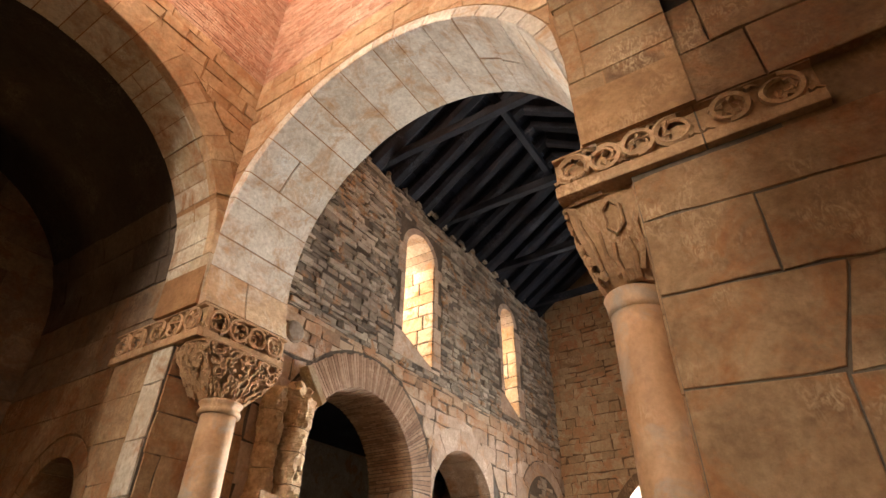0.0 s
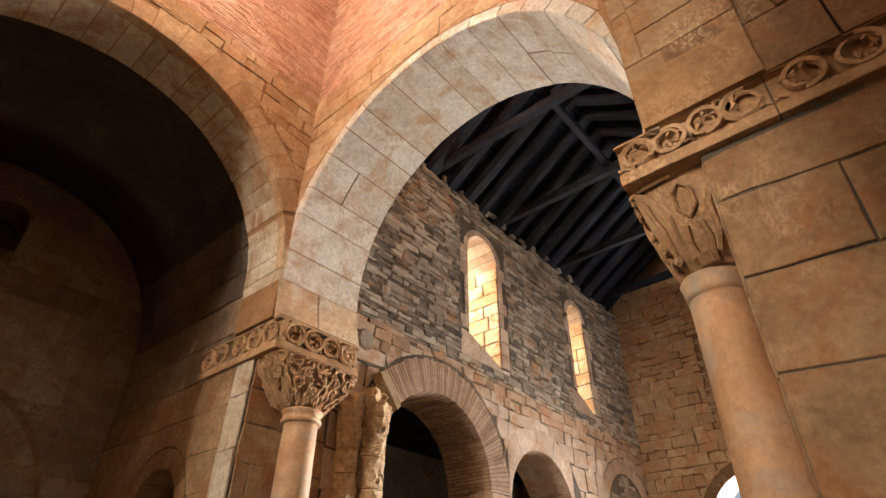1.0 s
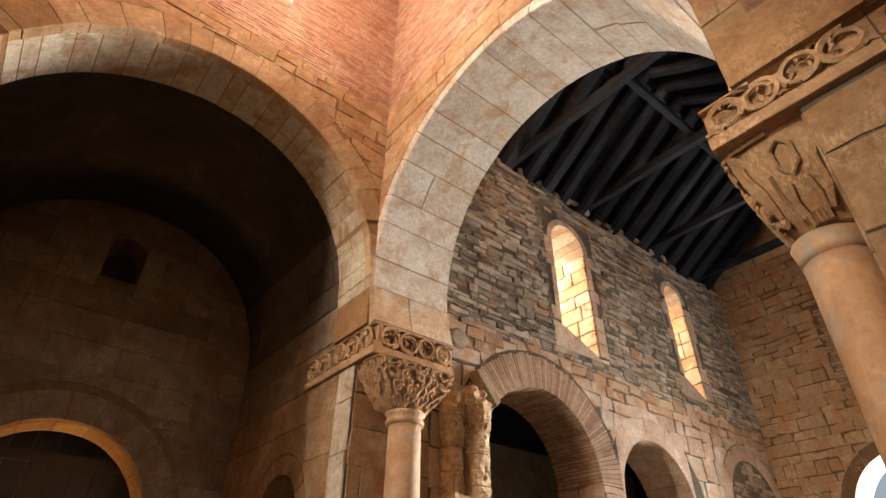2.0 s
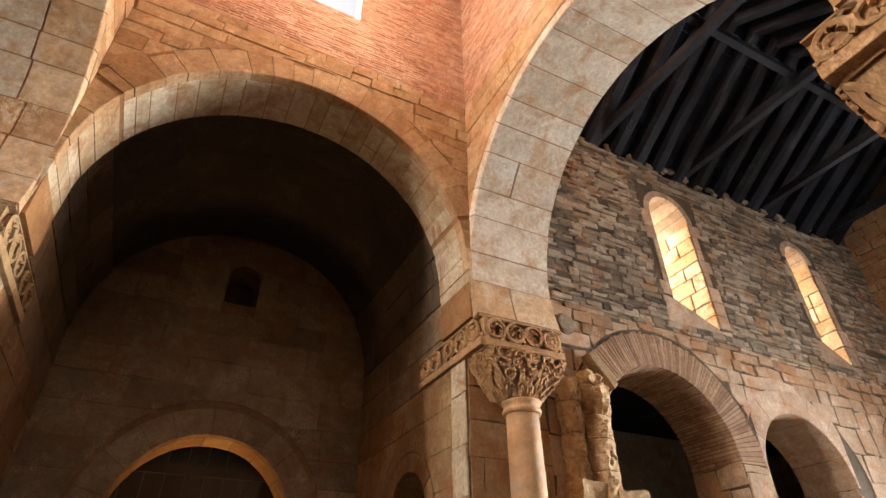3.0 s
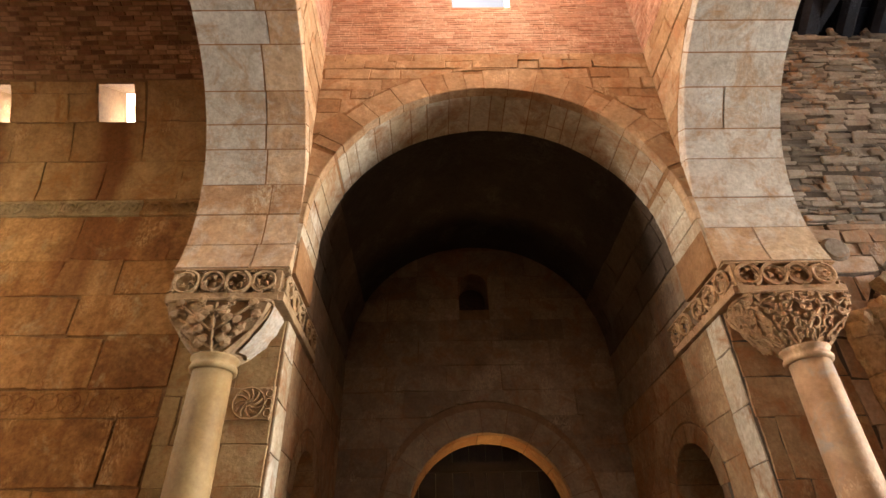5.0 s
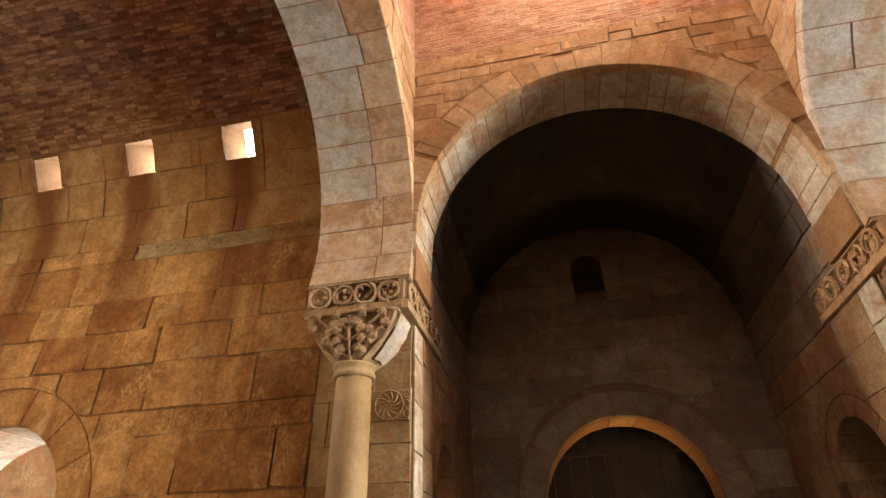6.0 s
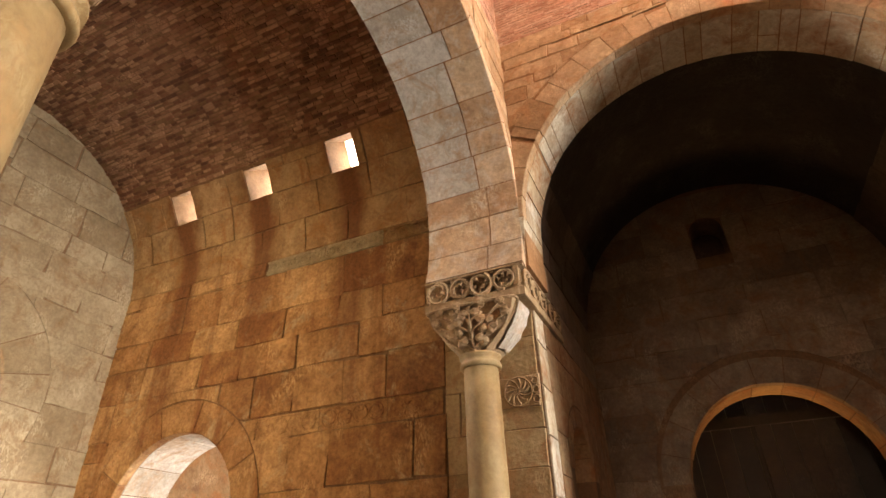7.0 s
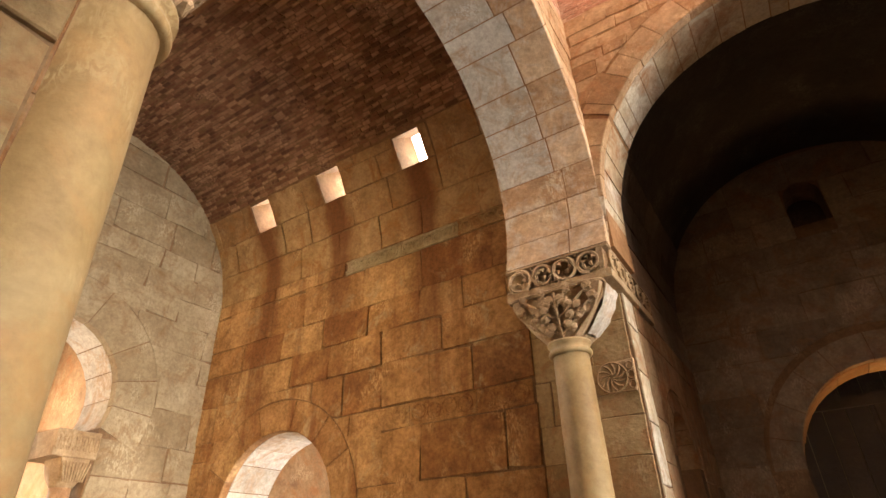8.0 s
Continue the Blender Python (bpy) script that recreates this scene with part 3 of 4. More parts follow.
# ---- nave roof ----
def beam(bm, a, b, w, h, wob=0.0):
    """A squared timber from a to b."""
    a, b = Vector(a), Vector(b)
    d = (b - a).normalized()
    side = d.cross(Vector((0, 0, 1))).normalized() * w / 2
    up = side.cross(d).normalized() * h / 2
    k = 0.5 if w > 0.2 else 0.85
    sec = [side + up * k, side * k + up, -side * k + up, -side + up * k, -side - up * k, -side * k - up, side * k - up, side - up * k]
    rows = []
    n = 5
    for i in range(n + 1):
        c = a.lerp(b, i / n) + Vector((rng.uniform(-wob, wob), rng.uniform(-wob, wob), rng.uniform(-wob, wob)))
        rows.append([bm.verts.new(c + s_) for s_ in sec])
    for lo, hi in zip(rows, rows[1:]):
        for q in range(8):
            bm.faces.new((lo[q], lo[(q + 1) % 8], hi[(q + 1) % 8], hi[q]))
    bm.faces.new(rows[0]), bm.faces.new(rows[-1])


EAVE, RIDGE = 7.74, 9.35
roof = tagged(new("nave_roof"), "dark timber nave roof of rafters, planks and tie beams", "roof", kind="structure")
for s in (1, -1):
    x = 3.0
    while x < WEST:
        bm = bmesh.new()
        beam(bm, (x, s * 2.5, EAVE - 0.1), (x + rng.uniform(-0.03, 0.03), 0, RIDGE), rng.uniform(0.22, 0.29), rng.uniform(0.22, 0.28), 0.012)
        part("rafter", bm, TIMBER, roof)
        x += rng.uniform(0.42, 0.5)
    # boards across the rafters
    for i in range(12):
        y0, y1 = 2.9 * i / 12, 2.9 * (i + 1) / 12
        k = (RIDGE - EAVE) / 2.4
        bm = bmesh.new()
        za, zb_ = RIDGE - y0 * k + 0.12, RIDGE - y1 * k + 0.12
        vs = [bm.verts.new(p) for p in ((2.6, s * y0, za), (11.6, s * y0, za), (11.6, s * (y1 - 0.012), zb_), (2.6, s * (y1 - 0.012), zb_), (2.6, s * y0, za + 0.03), (11.6, s * y0, za + 0.03), (11.6, s * (y1 - 0.012), zb_ + 0.03), (2.6, s * (y1 - 0.012), zb_ + 0.03))]
        for f in ((0, 1, 2, 3), (4, 5, 6, 7), (0, 1, 5, 4), (1, 2, 6, 5), (2, 3, 7, 6), (3, 0, 4, 7)):
            bm.faces.new([vs[j] for j in f])
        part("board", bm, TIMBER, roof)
for x in (4.45, 6.35, 8.35, 10.2):
    bm = bmesh.new()
    beam(bm, (x, -2.5, 7.98), (x + 0.05, 2.5, 7.98), 0.12, 0.15, 0.01)
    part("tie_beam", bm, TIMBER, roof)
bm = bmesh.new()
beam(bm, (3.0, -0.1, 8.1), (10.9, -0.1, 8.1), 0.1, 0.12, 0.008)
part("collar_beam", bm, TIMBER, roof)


# ---- arches of the crossing: wedge stones ----
for e in (1, -1):
    m = crossing_map(e)
    a = math.asin((NAVE_Z - ZT) / NAVE_R)
    voussoirs(m, 0, NAVE_Z, NAVE_R, XB - XF, -a, math.pi + a, 20, 0.12, PALE if e > 0 else DULL, walls["arch_x", e], 0, split=0.12, gap=0.0065, limit=YF - 0.003, low=(-0.12 if e > 0 else 0.2, WORN), front=None if e > 0 else WORN)
    polys = courses(-YF, YF, ZT, ZS, (0.2, 0.3), (0.3, 0.6), [("c", 0, NAVE_Z, NAVE_R + 0.125)], gap=0.004, least=0.12)
    lay(polys, m, "ashlar_block", SPANDREL, walls["arch_x", e])
for s in (1, -1):
    m = plane_map((0, s * YN[s], 0), (1, 0, 0), (0, 0, 1), (0, -s, 0))
    a = 0.0
    for e in (1, -1):
        for z0, z1 in ((ZT + 0.004, 4.34), (4.35, TRAN_Z - 0.005)):
            for y0, y1 in ((YN[s] - 0.012, 2.08), (2.09, YB)):
                bm = bmesh.new()
                box(bm, (min(e * 1.85, e * 1.897), min(s * y0, s * y1), z0), (max(e * 1.85, e * 1.897), max(s * y0, s * y1), z1))
                for v in bm.verts:
                    if abs(v.co.x) < 1.87:
                        v.co.x = e * (1.85 + 0.042 * (TRAN_Z - v.co.z) / (TRAN_Z - ZT))
                part("springer", bm, SOFFIT_AND_STRIP if s > 0 else ASHLAR, walls["arch", s])
    cracks = (radians(20), radians(152))
    voussoirs(m, 0, TRAN_Z, TRAN_R, 0.1, -a, math.pi + a, 22, 0.3, SPANDREL if s > 0 else ASHLAR, walls["arch", s], 0, gap=0.004, irregular=0.25, cracks=cracks, limit=XF - 0.003)
    voussoirs(m, 0, TRAN_Z, TRAN_R, YB - YF - 0.11, -a, math.pi + a, 26, 0.3, SOFFIT_AND_STRIP if s > 0 else ASHLAR, walls["arch", s], -0.11, split=0.3, gap=0.006, lip=0.004, cracks=cracks, limit=XF - 0.003)
    polys = courses(-XF, XF, ZT, ZS, (0.13, 0.27), (0.2, 0.6), [("c", 0, TRAN_Z, TRAN_R + 0.3)], gap=0.004, wob=0.012, least=0.1)
    lay(polys, m, "rough_block", SPANDREL if s > 0 else ASHLAR, walls["arch", s], proud=0.012, rough=0.012)


# ---- jambs, pier faces ----
def slabs(key, mapf, u0, u1, v0, v1, hs=(0.3, 0.5), ws=(0.55, 1.0), holes=(), mat=None, proud=0.014, name="ashlar_block", **kw):
    polys = courses(u0, u1, v0, v1, hs, ws, holes, gap=kw.pop("gap", 0.003), wob=kw.pop("wob", 0.006))
    lay(polys, mapf, name, mat or ASHLAR, walls[key], proud=proud, **kw)


for e in (1, -1):
    for s in (1, -1):
        hole = [("c", 3.46, 2.46, 0.52 + 0.18), ("r", 2.76, 4.16, 0, 2.46)] if s > 0 else []
        u0, u1 = (PY, ENDY) if s > 0 else (-ENDY, -PY - (0.26 if e < 0 else 0))
        if s > 0:
            # outer edge of the pier in pale stones: a strip of light painted in
            z, lit_strip = 0.0, []
            while z < ZB - 0.05:
                h = rng.uniform(0.36, 0.5) if ZB - z > 0.7 else ZB - z
                lit_strip.append(rect(u0 + 0.003, u0 + 0.297, z + 0.003, z + h - 0.003))
                z += h
            lay(lit_strip, jamb_map(e), "quoin_stone", SOFFIT_AND_STRIP, walls["transept", s, e], rough=0.003)
            u0 += 0.3
        if (e, s) == (1, -1):
            # broad stones of the north-west pier, with two leaning joints
            own = [[(-3.3, 3.41), (-2.094, 3.465), (-2.094, 3.755), (-3.3, 3.755)],
                   [(-2.605, 3.003), (-2.094, 3.02), (-2.094, 3.457), (-2.612, 3.428)],
                   [(-3.3, 2.95), (-2.614, 2.996), (-2.62, 3.424), (-3.3, 3.4)],
                   [(-2.69, 2.524), (-2.094, 2.56), (-2.094, 3.012), (-2.84, 2.975)],
                   [(-3.3, 2.5), (-2.7, 2.515), (-2.85, 2.968), (-3.3, 2.94)],
                   [(-2.665, 1.95), (-2.094, 1.975), (-2.094, 2.552), (-2.682, 2.516)],
                   [(-3.3, 1.95), (-2.674, 1.95), (-2.692, 2.506), (-3.3, 2.49)]]
            own += courses(u0, -3.305, 1.95, ZB, (0.4, 0.5), (0.6, 1.0), gap=0.003, wob=0.006)
            own += courses(u0, u1, 0.0, 1.945, (0.4, 0.5), (0.6, 1.0), gap=0.003, wob=0.006)
            lay(own, jamb_map(e), "ashlar_block", ASHLAR, walls["transept", s, e], rough=0.006)
        else:
            slabs(("transept", s, e), jamb_map(e), u0, u1, 0.0, ZB, holes=hole, rough=0.003, mat=YELLOW if s < 0 else ASHLAR)
        up = jamb_map(e) if s > 0 else plane_map((e * XF, 0, 0), (0, 1, 0), (0, 0, 1), (-e, 0, 0))
        slabs(("transept", s, e), up, u0 if s < 0 else YB, u1 if s > 0 else (-1.865 if e > 0 else -1.72), ZT if s < 0 else ZB, TRAN_Z + (0.3 if s < 0 else 0), hs=(0.4, 0.48), rough=0.003, back=0.08, mat=SHADED_BROWN if s > 0 else ASHLAR if e > 0 else YELLOW)
        if s > 0:
            voussoirs(jamb_map(e), s * 3.46, 2.46, 0.5, 0.7, 0, math.pi, 7, 0.18, ASHLAR, walls["transept", s, e], 0)
        # face of the pier behind the column
        if e > 0:
            slabs(("nave", s), long_map(s), JX + 0.012, XB, 0.5, ZB, ws=(0.5, 0.95), rough=0.003)
        else:
            mc = long_map(s) if s > 0 else plane_map((0, -PY - 0.26, 0), (1, 0, 0), (0, 0, 1), (0, 1, 0))
            slabs(("chancel", s), mc, -XB, -JX - 0.012, 0.5, ZB, ws=(0.5, 0.95), rough=0.003, mat=YELLOW if s > 0 else RUNS)

# transept end walls
for s in (1,):
    m = plane_map((0, s * ENDY, 0), (1, 0, 0), (0, 0, 1), (0, -s, 0))
    hole = [("c", 0.05, 2.55, 1.44), ("r", -1.38, 1.48, 0, 2.5), ("c", -0.025, 5.83, 0.235), ("r", -0.255, 0.205, 5.4, 5.8)]
    # end wall stones: part of their darkness is shade in the colour
    slabs(("end", s), m, -JX, JX, 0.8, 6.5, (0.34, 0.5), (0.6, 1.1), hole, rough=0.006, mat=SHADED_BROWN)
    voussoirs(m, 0.05, 2.49, 1.08, 0.1, 0.0, math.pi, 11, 0.32, SHADED_BROWN, walls["end", s], 0)
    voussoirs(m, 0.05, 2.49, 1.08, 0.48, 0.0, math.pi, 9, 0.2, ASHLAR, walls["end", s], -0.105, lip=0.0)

# haunches of the south arm's vault
def haunch(e):
    def m(a, b, d):
        r = 1.95
        return Vector((e * (r - d) * math.cos(b / r), a, TRAN_Z + (r - d) * math.sin(b / r)))
    return m


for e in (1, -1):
    # block colour carries the shade that deepens towards the vault
    lay(courses(YB + 0.005, ENDY, 0.0, 0.95, (0.28, 0.36), (0.5, 0.9), gap=0.004, wob=0.01), haunch(e), "haunch_block", SHADED_HAUNCH, walls["transept", 1, e], proud=0.024, rough=0.005)

# chancel
for s in (1,):
    hole = [("c", -6.25, 2.2, 0.95 + 0.36), ("r", -7.56, -4.94, 0, 2.2)]
    slabs(("chancel", s), long_map(s), EAST, -XB, 0.6, 2.92, (0.32, 0.42), (0.5, 1.0), hole, mat=RUNS, proud=0.024, rough=0.01, gap=0.006, wob=0.016)
    slabs(("chancel", s), long_map(s), EAST, -XB, 3.16, 4.94, (0.36, 0.48), (0.5, 1.1), [("c", -6.25, 2.2, 1.31)], mat=RUNS, proud=0.024, rough=0.01, gap=0.006, wob=0.016)
    slabs(("chancel", s), long_map(s), EAST, -5.1, 2.92, 3.16, (0.24, 0.24), (0.4, 0.7), [("c", -6.25, 2.2, 1.31)], mat=RUNS, proud=0.024, rough=0.01, gap=0.006, wob=0.016)
    voussoirs(long_map(s), -6.25, 2.2, 0.95, 0.1, 0.0, math.pi, 7, 0.35, RUNS, walls["chancel", s], 0)
    voussoirs(long_map(s), -6.25, 2.2, 0.95, 0.63, 0.0, math.pi, 9, 0.2, PALE, walls["chancel", s], -0.105, lip=0.0)
polys = courses(EAST, -XB, 0.045, B0, (0.3, 0.48), (0.5, 1.0), gap=0.005, wob=0.012)
for u0, u1 in zip([EAST] + [w[1] for w in CH_WINDOWS], [w[0] for w in CH_WINDOWS] + [-XB]):
    polys += courses(u0, u1, B0, B1 + 0.03, (0.2, 0.42), (0.4, 0.7), gap=0.005, wob=0.008)
lay(polys, CH_MAP, "ashlar_block", RUNS_TOP, vault_chancel, proud=0.022, rough=0.005)
slabs("east", east_map, -PY, PY, 1.0, 3.08, (0.3, 0.5), (0.45, 0.9), [("r", -0.82, 0.82, 0, 3.3)], mat=GREYSTONE, rough=0.006, wob=0.016)
slabs("east", east_map, -PY, PY, 3.08, 7.2, (0.3, 0.5), (0.45, 0.9), [("c", 0, 3.55, 0.88 + 0.5), ("r", -0.77, 0.02, 5.05, 6.27)], mat=GREYSTONE, rough=0.006, wob=0.016)
voussoirs(east_map, 0, 3.55, 0.88, 0.1, -0.42, math.pi + 0.42, 9, 0.5, GREYSTONE, walls["east"], 0)
voussoirs(east_map, 0, 3.55, 0.88, 0.58, -0.42, math.pi + 0.42, 9, 0.2, PALE, walls["east"], -0.105, lip=0.0)


# ---- carving tools ----
def tube(bm, pts, r, sides=6, taper=False):
    """A rounded strand along a line of points."""
    rows = []
    for i, p in enumerate(pts):
        d = (pts[min(i + 1, len(pts) - 1)] - pts[max(i - 1, 0)]).normalized()
        a = d.orthogonal().normalized() if not rows else (rows_axis - d * rows_axis.dot(d)).normalized()
        rows_axis = a
        b = d.cross(a)
        k = r * (1 - 0.75 * i / (len(pts) - 1)) if taper else r
        rows.append([bm.verts.new(p + (a * math.cos(t) + b * math.sin(t)) * k) for t in [2 * math.pi * j / sides for j in range(sides)]])
    for lo, hi in zip(rows, rows[1:]):
        for j in range(sides):
            bm.faces.new((lo[j], lo[(j + 1) % sides], hi[(j + 1) % sides], hi[j]))
    bm.faces.new(rows[0]), bm.faces.new(rows[-1])


def lump(bm, centre, rx, ry, rz, turn=0.0, seed=0.0, rough=0.12, cuts=2, mapm=None):
    """A worn, uneven lump."""
    got = bmesh.ops.create_icosphere(bm, subdivisions=cuts, radius=1)["verts"]
    for v in got:
        n = 1 + rough * noise.noise(v.co * 1.7 + Vector((seed, seed * 2, -seed)))
        p = Vector((v.co.x * rx * n, v.co.y * ry * n, v.co.z * rz * n))
        v.co = Vector(centre) + p if mapm is None else Vector(centre) + mapm @ p


def scroll(mapf, u0, u1, v0, v1, r=0.012, lift=0.0, leafy=True):
    """A vine scroll in relief: linked circles, each with a curled shoot and leaves."""
    bm = bmesh.new()
    h = v1 - v0
    n = max(1, round((u1 - u0) / (h * 1.02)))
    w = (u1 - u0) / n
    cv = (v0 + v1) / 2
    for i in range(n):
        cu = u0 + w * (i + 0.5)
        s = -1 if i % 2 else 1
        R = min(w, h) * rng.uniform(0.43, 0.49)
        c = cv + rng.uniform(-0.006, 0.006)
        turn = rng.choice((1, -1))
        start = -s * math.pi / 2 + rng.uniform(-0.5, 0.5)
        # the stem rounds the field and curls inwards
        arc = rng.uniform(4.6, 5.8)
        tube(bm, [mapf(cu + R * (1 + 0.07 * noise.noise(Vector((k * 0.6, cu * 5, 2)))) * math.cos(start + turn * arc * k / 14), c + R * math.sin(start + turn * arc * k / 14), lift) for k in range(15)], r * rng.uniform(0.95, 1.25), 5)
        tube(bm, [mapf(cu + R * (0.95 - k / 13) * math.cos(start + turn * (arc + k * 0.5)), c + R * (0.95 - k / 13) * math.sin(start + turn * (arc + k * 0.5)), lift) for k in range(10)], r * rng.uniform(0.85, 1.1), 5, True)
        if leafy:
            for k in range(rng.randint(4, 6)):
                t = start + turn * (0.7 + k * 1.1)
                rr = R * rng.uniform(0.25, 0.75)
                a = mapf(cu + rr * math.cos(t), c + rr * math.sin(t), lift)
                b = mapf(cu + (rr + 0.36 * R) * math.cos(t + 0.4), c + (rr + 0.36 * R) * math.sin(t + 0.4), lift)
                tube(bm, [a, a.lerp(b, 0.4), b], r * rng.uniform(1.0, 1.6), 5, True)
        # leaf in the angle between the wave and the rim
        for q in (-0.5, 0.5):
            at = (cu + q * w, cv + s * h * 0.4 * (1 if q > 0 else -1))
            tube(bm, [mapf(at[0] - 0.03, at[1], lift), mapf(at[0], at[1] + 0.012, lift), mapf(at[0] + 0.035, at[1] - 0.01, lift)], r * 1.2, 5, True)
    return bm


def carved_band(mapf, u0, u1, v0, v1, back, parent, rim=0.02, sunk=0.046, plain=0.0, material=None, strand=0.0175):
    """A frieze block: sunk field between rims, with a vine scroll that fills it."""
    material = material or CARVED
    bm = bmesh.new()
    prof = [(v0, -back), (v0, 0.0 - 0.004), (v0 + 0.004, 0.0), (v0 + rim + plain, 0.0), (v0 + rim + plain + 0.008, -sunk), (v1 - rim - 0.006, -sunk), (v1 - rim, 0.0), (v1 - 0.006, 0.0), (v1, -0.008), (v1, -back)]
    n = max(2, int((u1 - u0) / 0.12))
    rows = []
    for i in range(n + 1):
        u = u0 + (u1 - u0) * i / n
        rows.append([bm.verts.new(mapf(u, v + 0.004 * noise.noise(Vector((u * 5, v * 9, 3))), d + 0.005 * noise.noise(Vector((u * 6, v * 8, d))))) for v, d in prof])
    for lo, hi in zip(rows, rows[1:]):
        for k in range(len(prof) - 1):
            bm.faces.new((lo[k], lo[k + 1], hi[k + 1], hi[k]))
    bm.faces.new(rows[0]), bm.faces.new(rows[-1])
    ob = part("frieze_block", bm, material, parent)
    part("vine_carving", scroll(mapf, u0 + 0.03, u1 - 0.03, v0 + rim + plain + 0.004, v1 - rim, strand, -sunk * 0.25), material, parent)
    return ob


def loft_point(theta, v, top, bottom):
    """A point on a capital: v from 0 (neck) to 1 (top); rectangle above, circle below."""
    tw, td = top
    c, s = math.cos(theta), math.sin(theta)
    k = max(abs(c), abs(s)) ** 0.85
    f = v ** 0.8
    bulge = 1 + 0.10 * math.sin(math.pi * min(1, v * 1.05))
    x = (c * bottom * (1 - f) + c / k * tw * f) * bulge
    y = (s * bottom * (1 - f) + s / k * td * f) * bulge
    return x, y


def capital_body(bm, at, z0, z1, top, bottom):
    n, m = 40, 10
    rows = []
    for j in range(m + 1):
        v = j / m
        row = []
        for i in range(n):
            x, y = loft_point(2 * math.pi * i / n, v, top, bottom)
            k = 1 + 0.012 * noise.noise(Vector((x * 9, y * 9, v * 6)))
            row.append(bm.verts.new((at[0] + x * k, at[1] + y * k, z0 + (z1 - z0) * v)))
        rows.append(row)
    for lo, hi in zip(rows, rows[1:]):
        for i in range(n):
            bm.faces.new((lo[i], lo[(i + 1) % n], hi[(i + 1) % n], hi[i]))
    bm.faces.new(rows[0]), bm.faces.new(rows[-1])


def capital_carving(at, z0, z1, top, bottom, style, face, wide=8):
    """Relief on a capital, in strands that follow its surface. face: the angle to which its front looks."""
    bm = bmesh.new()

    def P(t, v, lift=0.016):
        x, y = loft_point(t, v, top, bottom)
        k = 1 + lift / max(0.1, math.hypot(x, y))
        return Vector((at[0] + x * k, at[1] + y * k, z0 + (z1 - z0) * v))
    if style == "leaf":
        cols = wide
        for row, (va, vb) in enumerate(((0.03, 0.3), (0.26, 0.54), (0.5, 0.77), (0.73, 0.97))):
            for k in range(cols):
                s = 1 if (k + row) % 2 else -1
                tc, vc = face + (k - (cols - 1) / 2) * 0.33 + 0.1 * (row % 2), (va + vb) / 2
                dt, dv = 0.16, (vb - va) / 2
                off = rng.uniform(0, 6.28)
                turns = rng.uniform(4.2, 5.6)
                tube(bm, [P(tc + dt * (1 - q / 12) * math.cos(off + s * turns * q / 9), vc + dv * (1 - q / 12) * math.sin(off + s * turns * q / 9), 0.03) for q in range(10)], rng.uniform(0.011, 0.016), 5)
                tube(bm, [P(tc + s * dt * a, vc + dv * b, 0.026) for a, b in ((-1.0, -1.0), (-0.5, -0.2), (0.1, 0.1), (0.8, 0.9))], rng.uniform(0.014, 0.022), 5, True)
                for q in range(3):
                    lump(bm, P(tc + rng.uniform(-dt, dt), vc + rng.uniform(-dv, dv), 0.026), 0.018, 0.018, rng.uniform(0.02, 0.036), seed=k + q * 3.1, cuts=1)
        tube(bm, [P(face - 1.5 + 3.0 * q / 16, 0.985, 0.026) for q in range(17)], 0.014, 5)
    elif style == "tree":
        # a stem with paired branches and broad leaves, cut shallow, between bands along the edges
        tube(bm, [P(face, v, 0.012) for v in (0.02, 0.3, 0.6, 0.92)], 0.017, 6)
        for s_ in (1, -1):
            for v0, v1, a1 in ((0.08, 0.42, 0.55), (0.22, 0.66, 0.7), (0.4, 0.9, 0.6), (0.6, 0.95, 0.25)):
                line = [P(face + s_ * a1 * q, v0 + (v1 - v0) * q ** 1.6, 0.014) for q in (0.0, 0.25, 0.5, 0.75, 1.0)]
                tube(bm, line, 0.012, 5)
                for q, k in ((0.45, 0.09), (0.7, -0.08), (1.0, 0.05)):
                    lump(bm, P(face + s_ * a1 * q, v0 + (v1 - v0) * q ** 1.6 + k, 0.012), 0.046, 0.026, 0.04, seed=q * 9 + v0 * 5, cuts=2, rough=0.4)
                tube(bm, [P(face + s_ * (a1 + 0.07 * (1 - k / 9) * math.cos(0.8 * k)), v1 - 0.06 + 0.07 * (1 - k / 9) * math.sin(0.8 * k), 0.016) for k in range(8)], 0.011, 5)
            tube(bm, [P(face + s_ * a, v, 0.008) for a, v in ((0.5, 0.03), (0.75, 0.35), (0.92, 0.7), (0.98, 0.98))], 0.016, 5)
        tube(bm, [P(face - 0.95 + 1.9 * q / 16, 0.985, 0.012) for q in range(17)], 0.016, 5)
    else:
        # plain upright shape in a frame, curved bands at both sides
        for s in (1, -1):
            tube(bm, [P(face + s * a, v) for a, v in ((0.72, 0.96), (0.55, 0.78), (0.4, 0.55), (0.46, 0.3), (0.34, 0.1))], 0.022, 6)
            tube(bm, [P(face + s * a, v) for a, v in ((0.62, 0.9), (0.66, 0.7), (0.6, 0.45), (0.7, 0.2))], 0.016, 6)
            tube(bm, [P(face + s * a, v) for a, v in ((0.16, 0.4), (0.24, 0.25), (0.2, 0.08))], 0.018, 6)
            for k in range(4):
                lump(bm, P(face + s * (0.75 + 0.1 * k), 0.15 + 0.2 * k), 0.028, 0.028, 0.04, seed=k * 2.2, cuts=1)
        hexa = [P(face + 0.2 * math.cos(t), 0.68 + 0.2 * math.sin(t)) for t in [math.pi / 6 + 2 * math.pi * k / 6 for k in range(7)]]
        tube(bm, hexa, 0.014, 6)
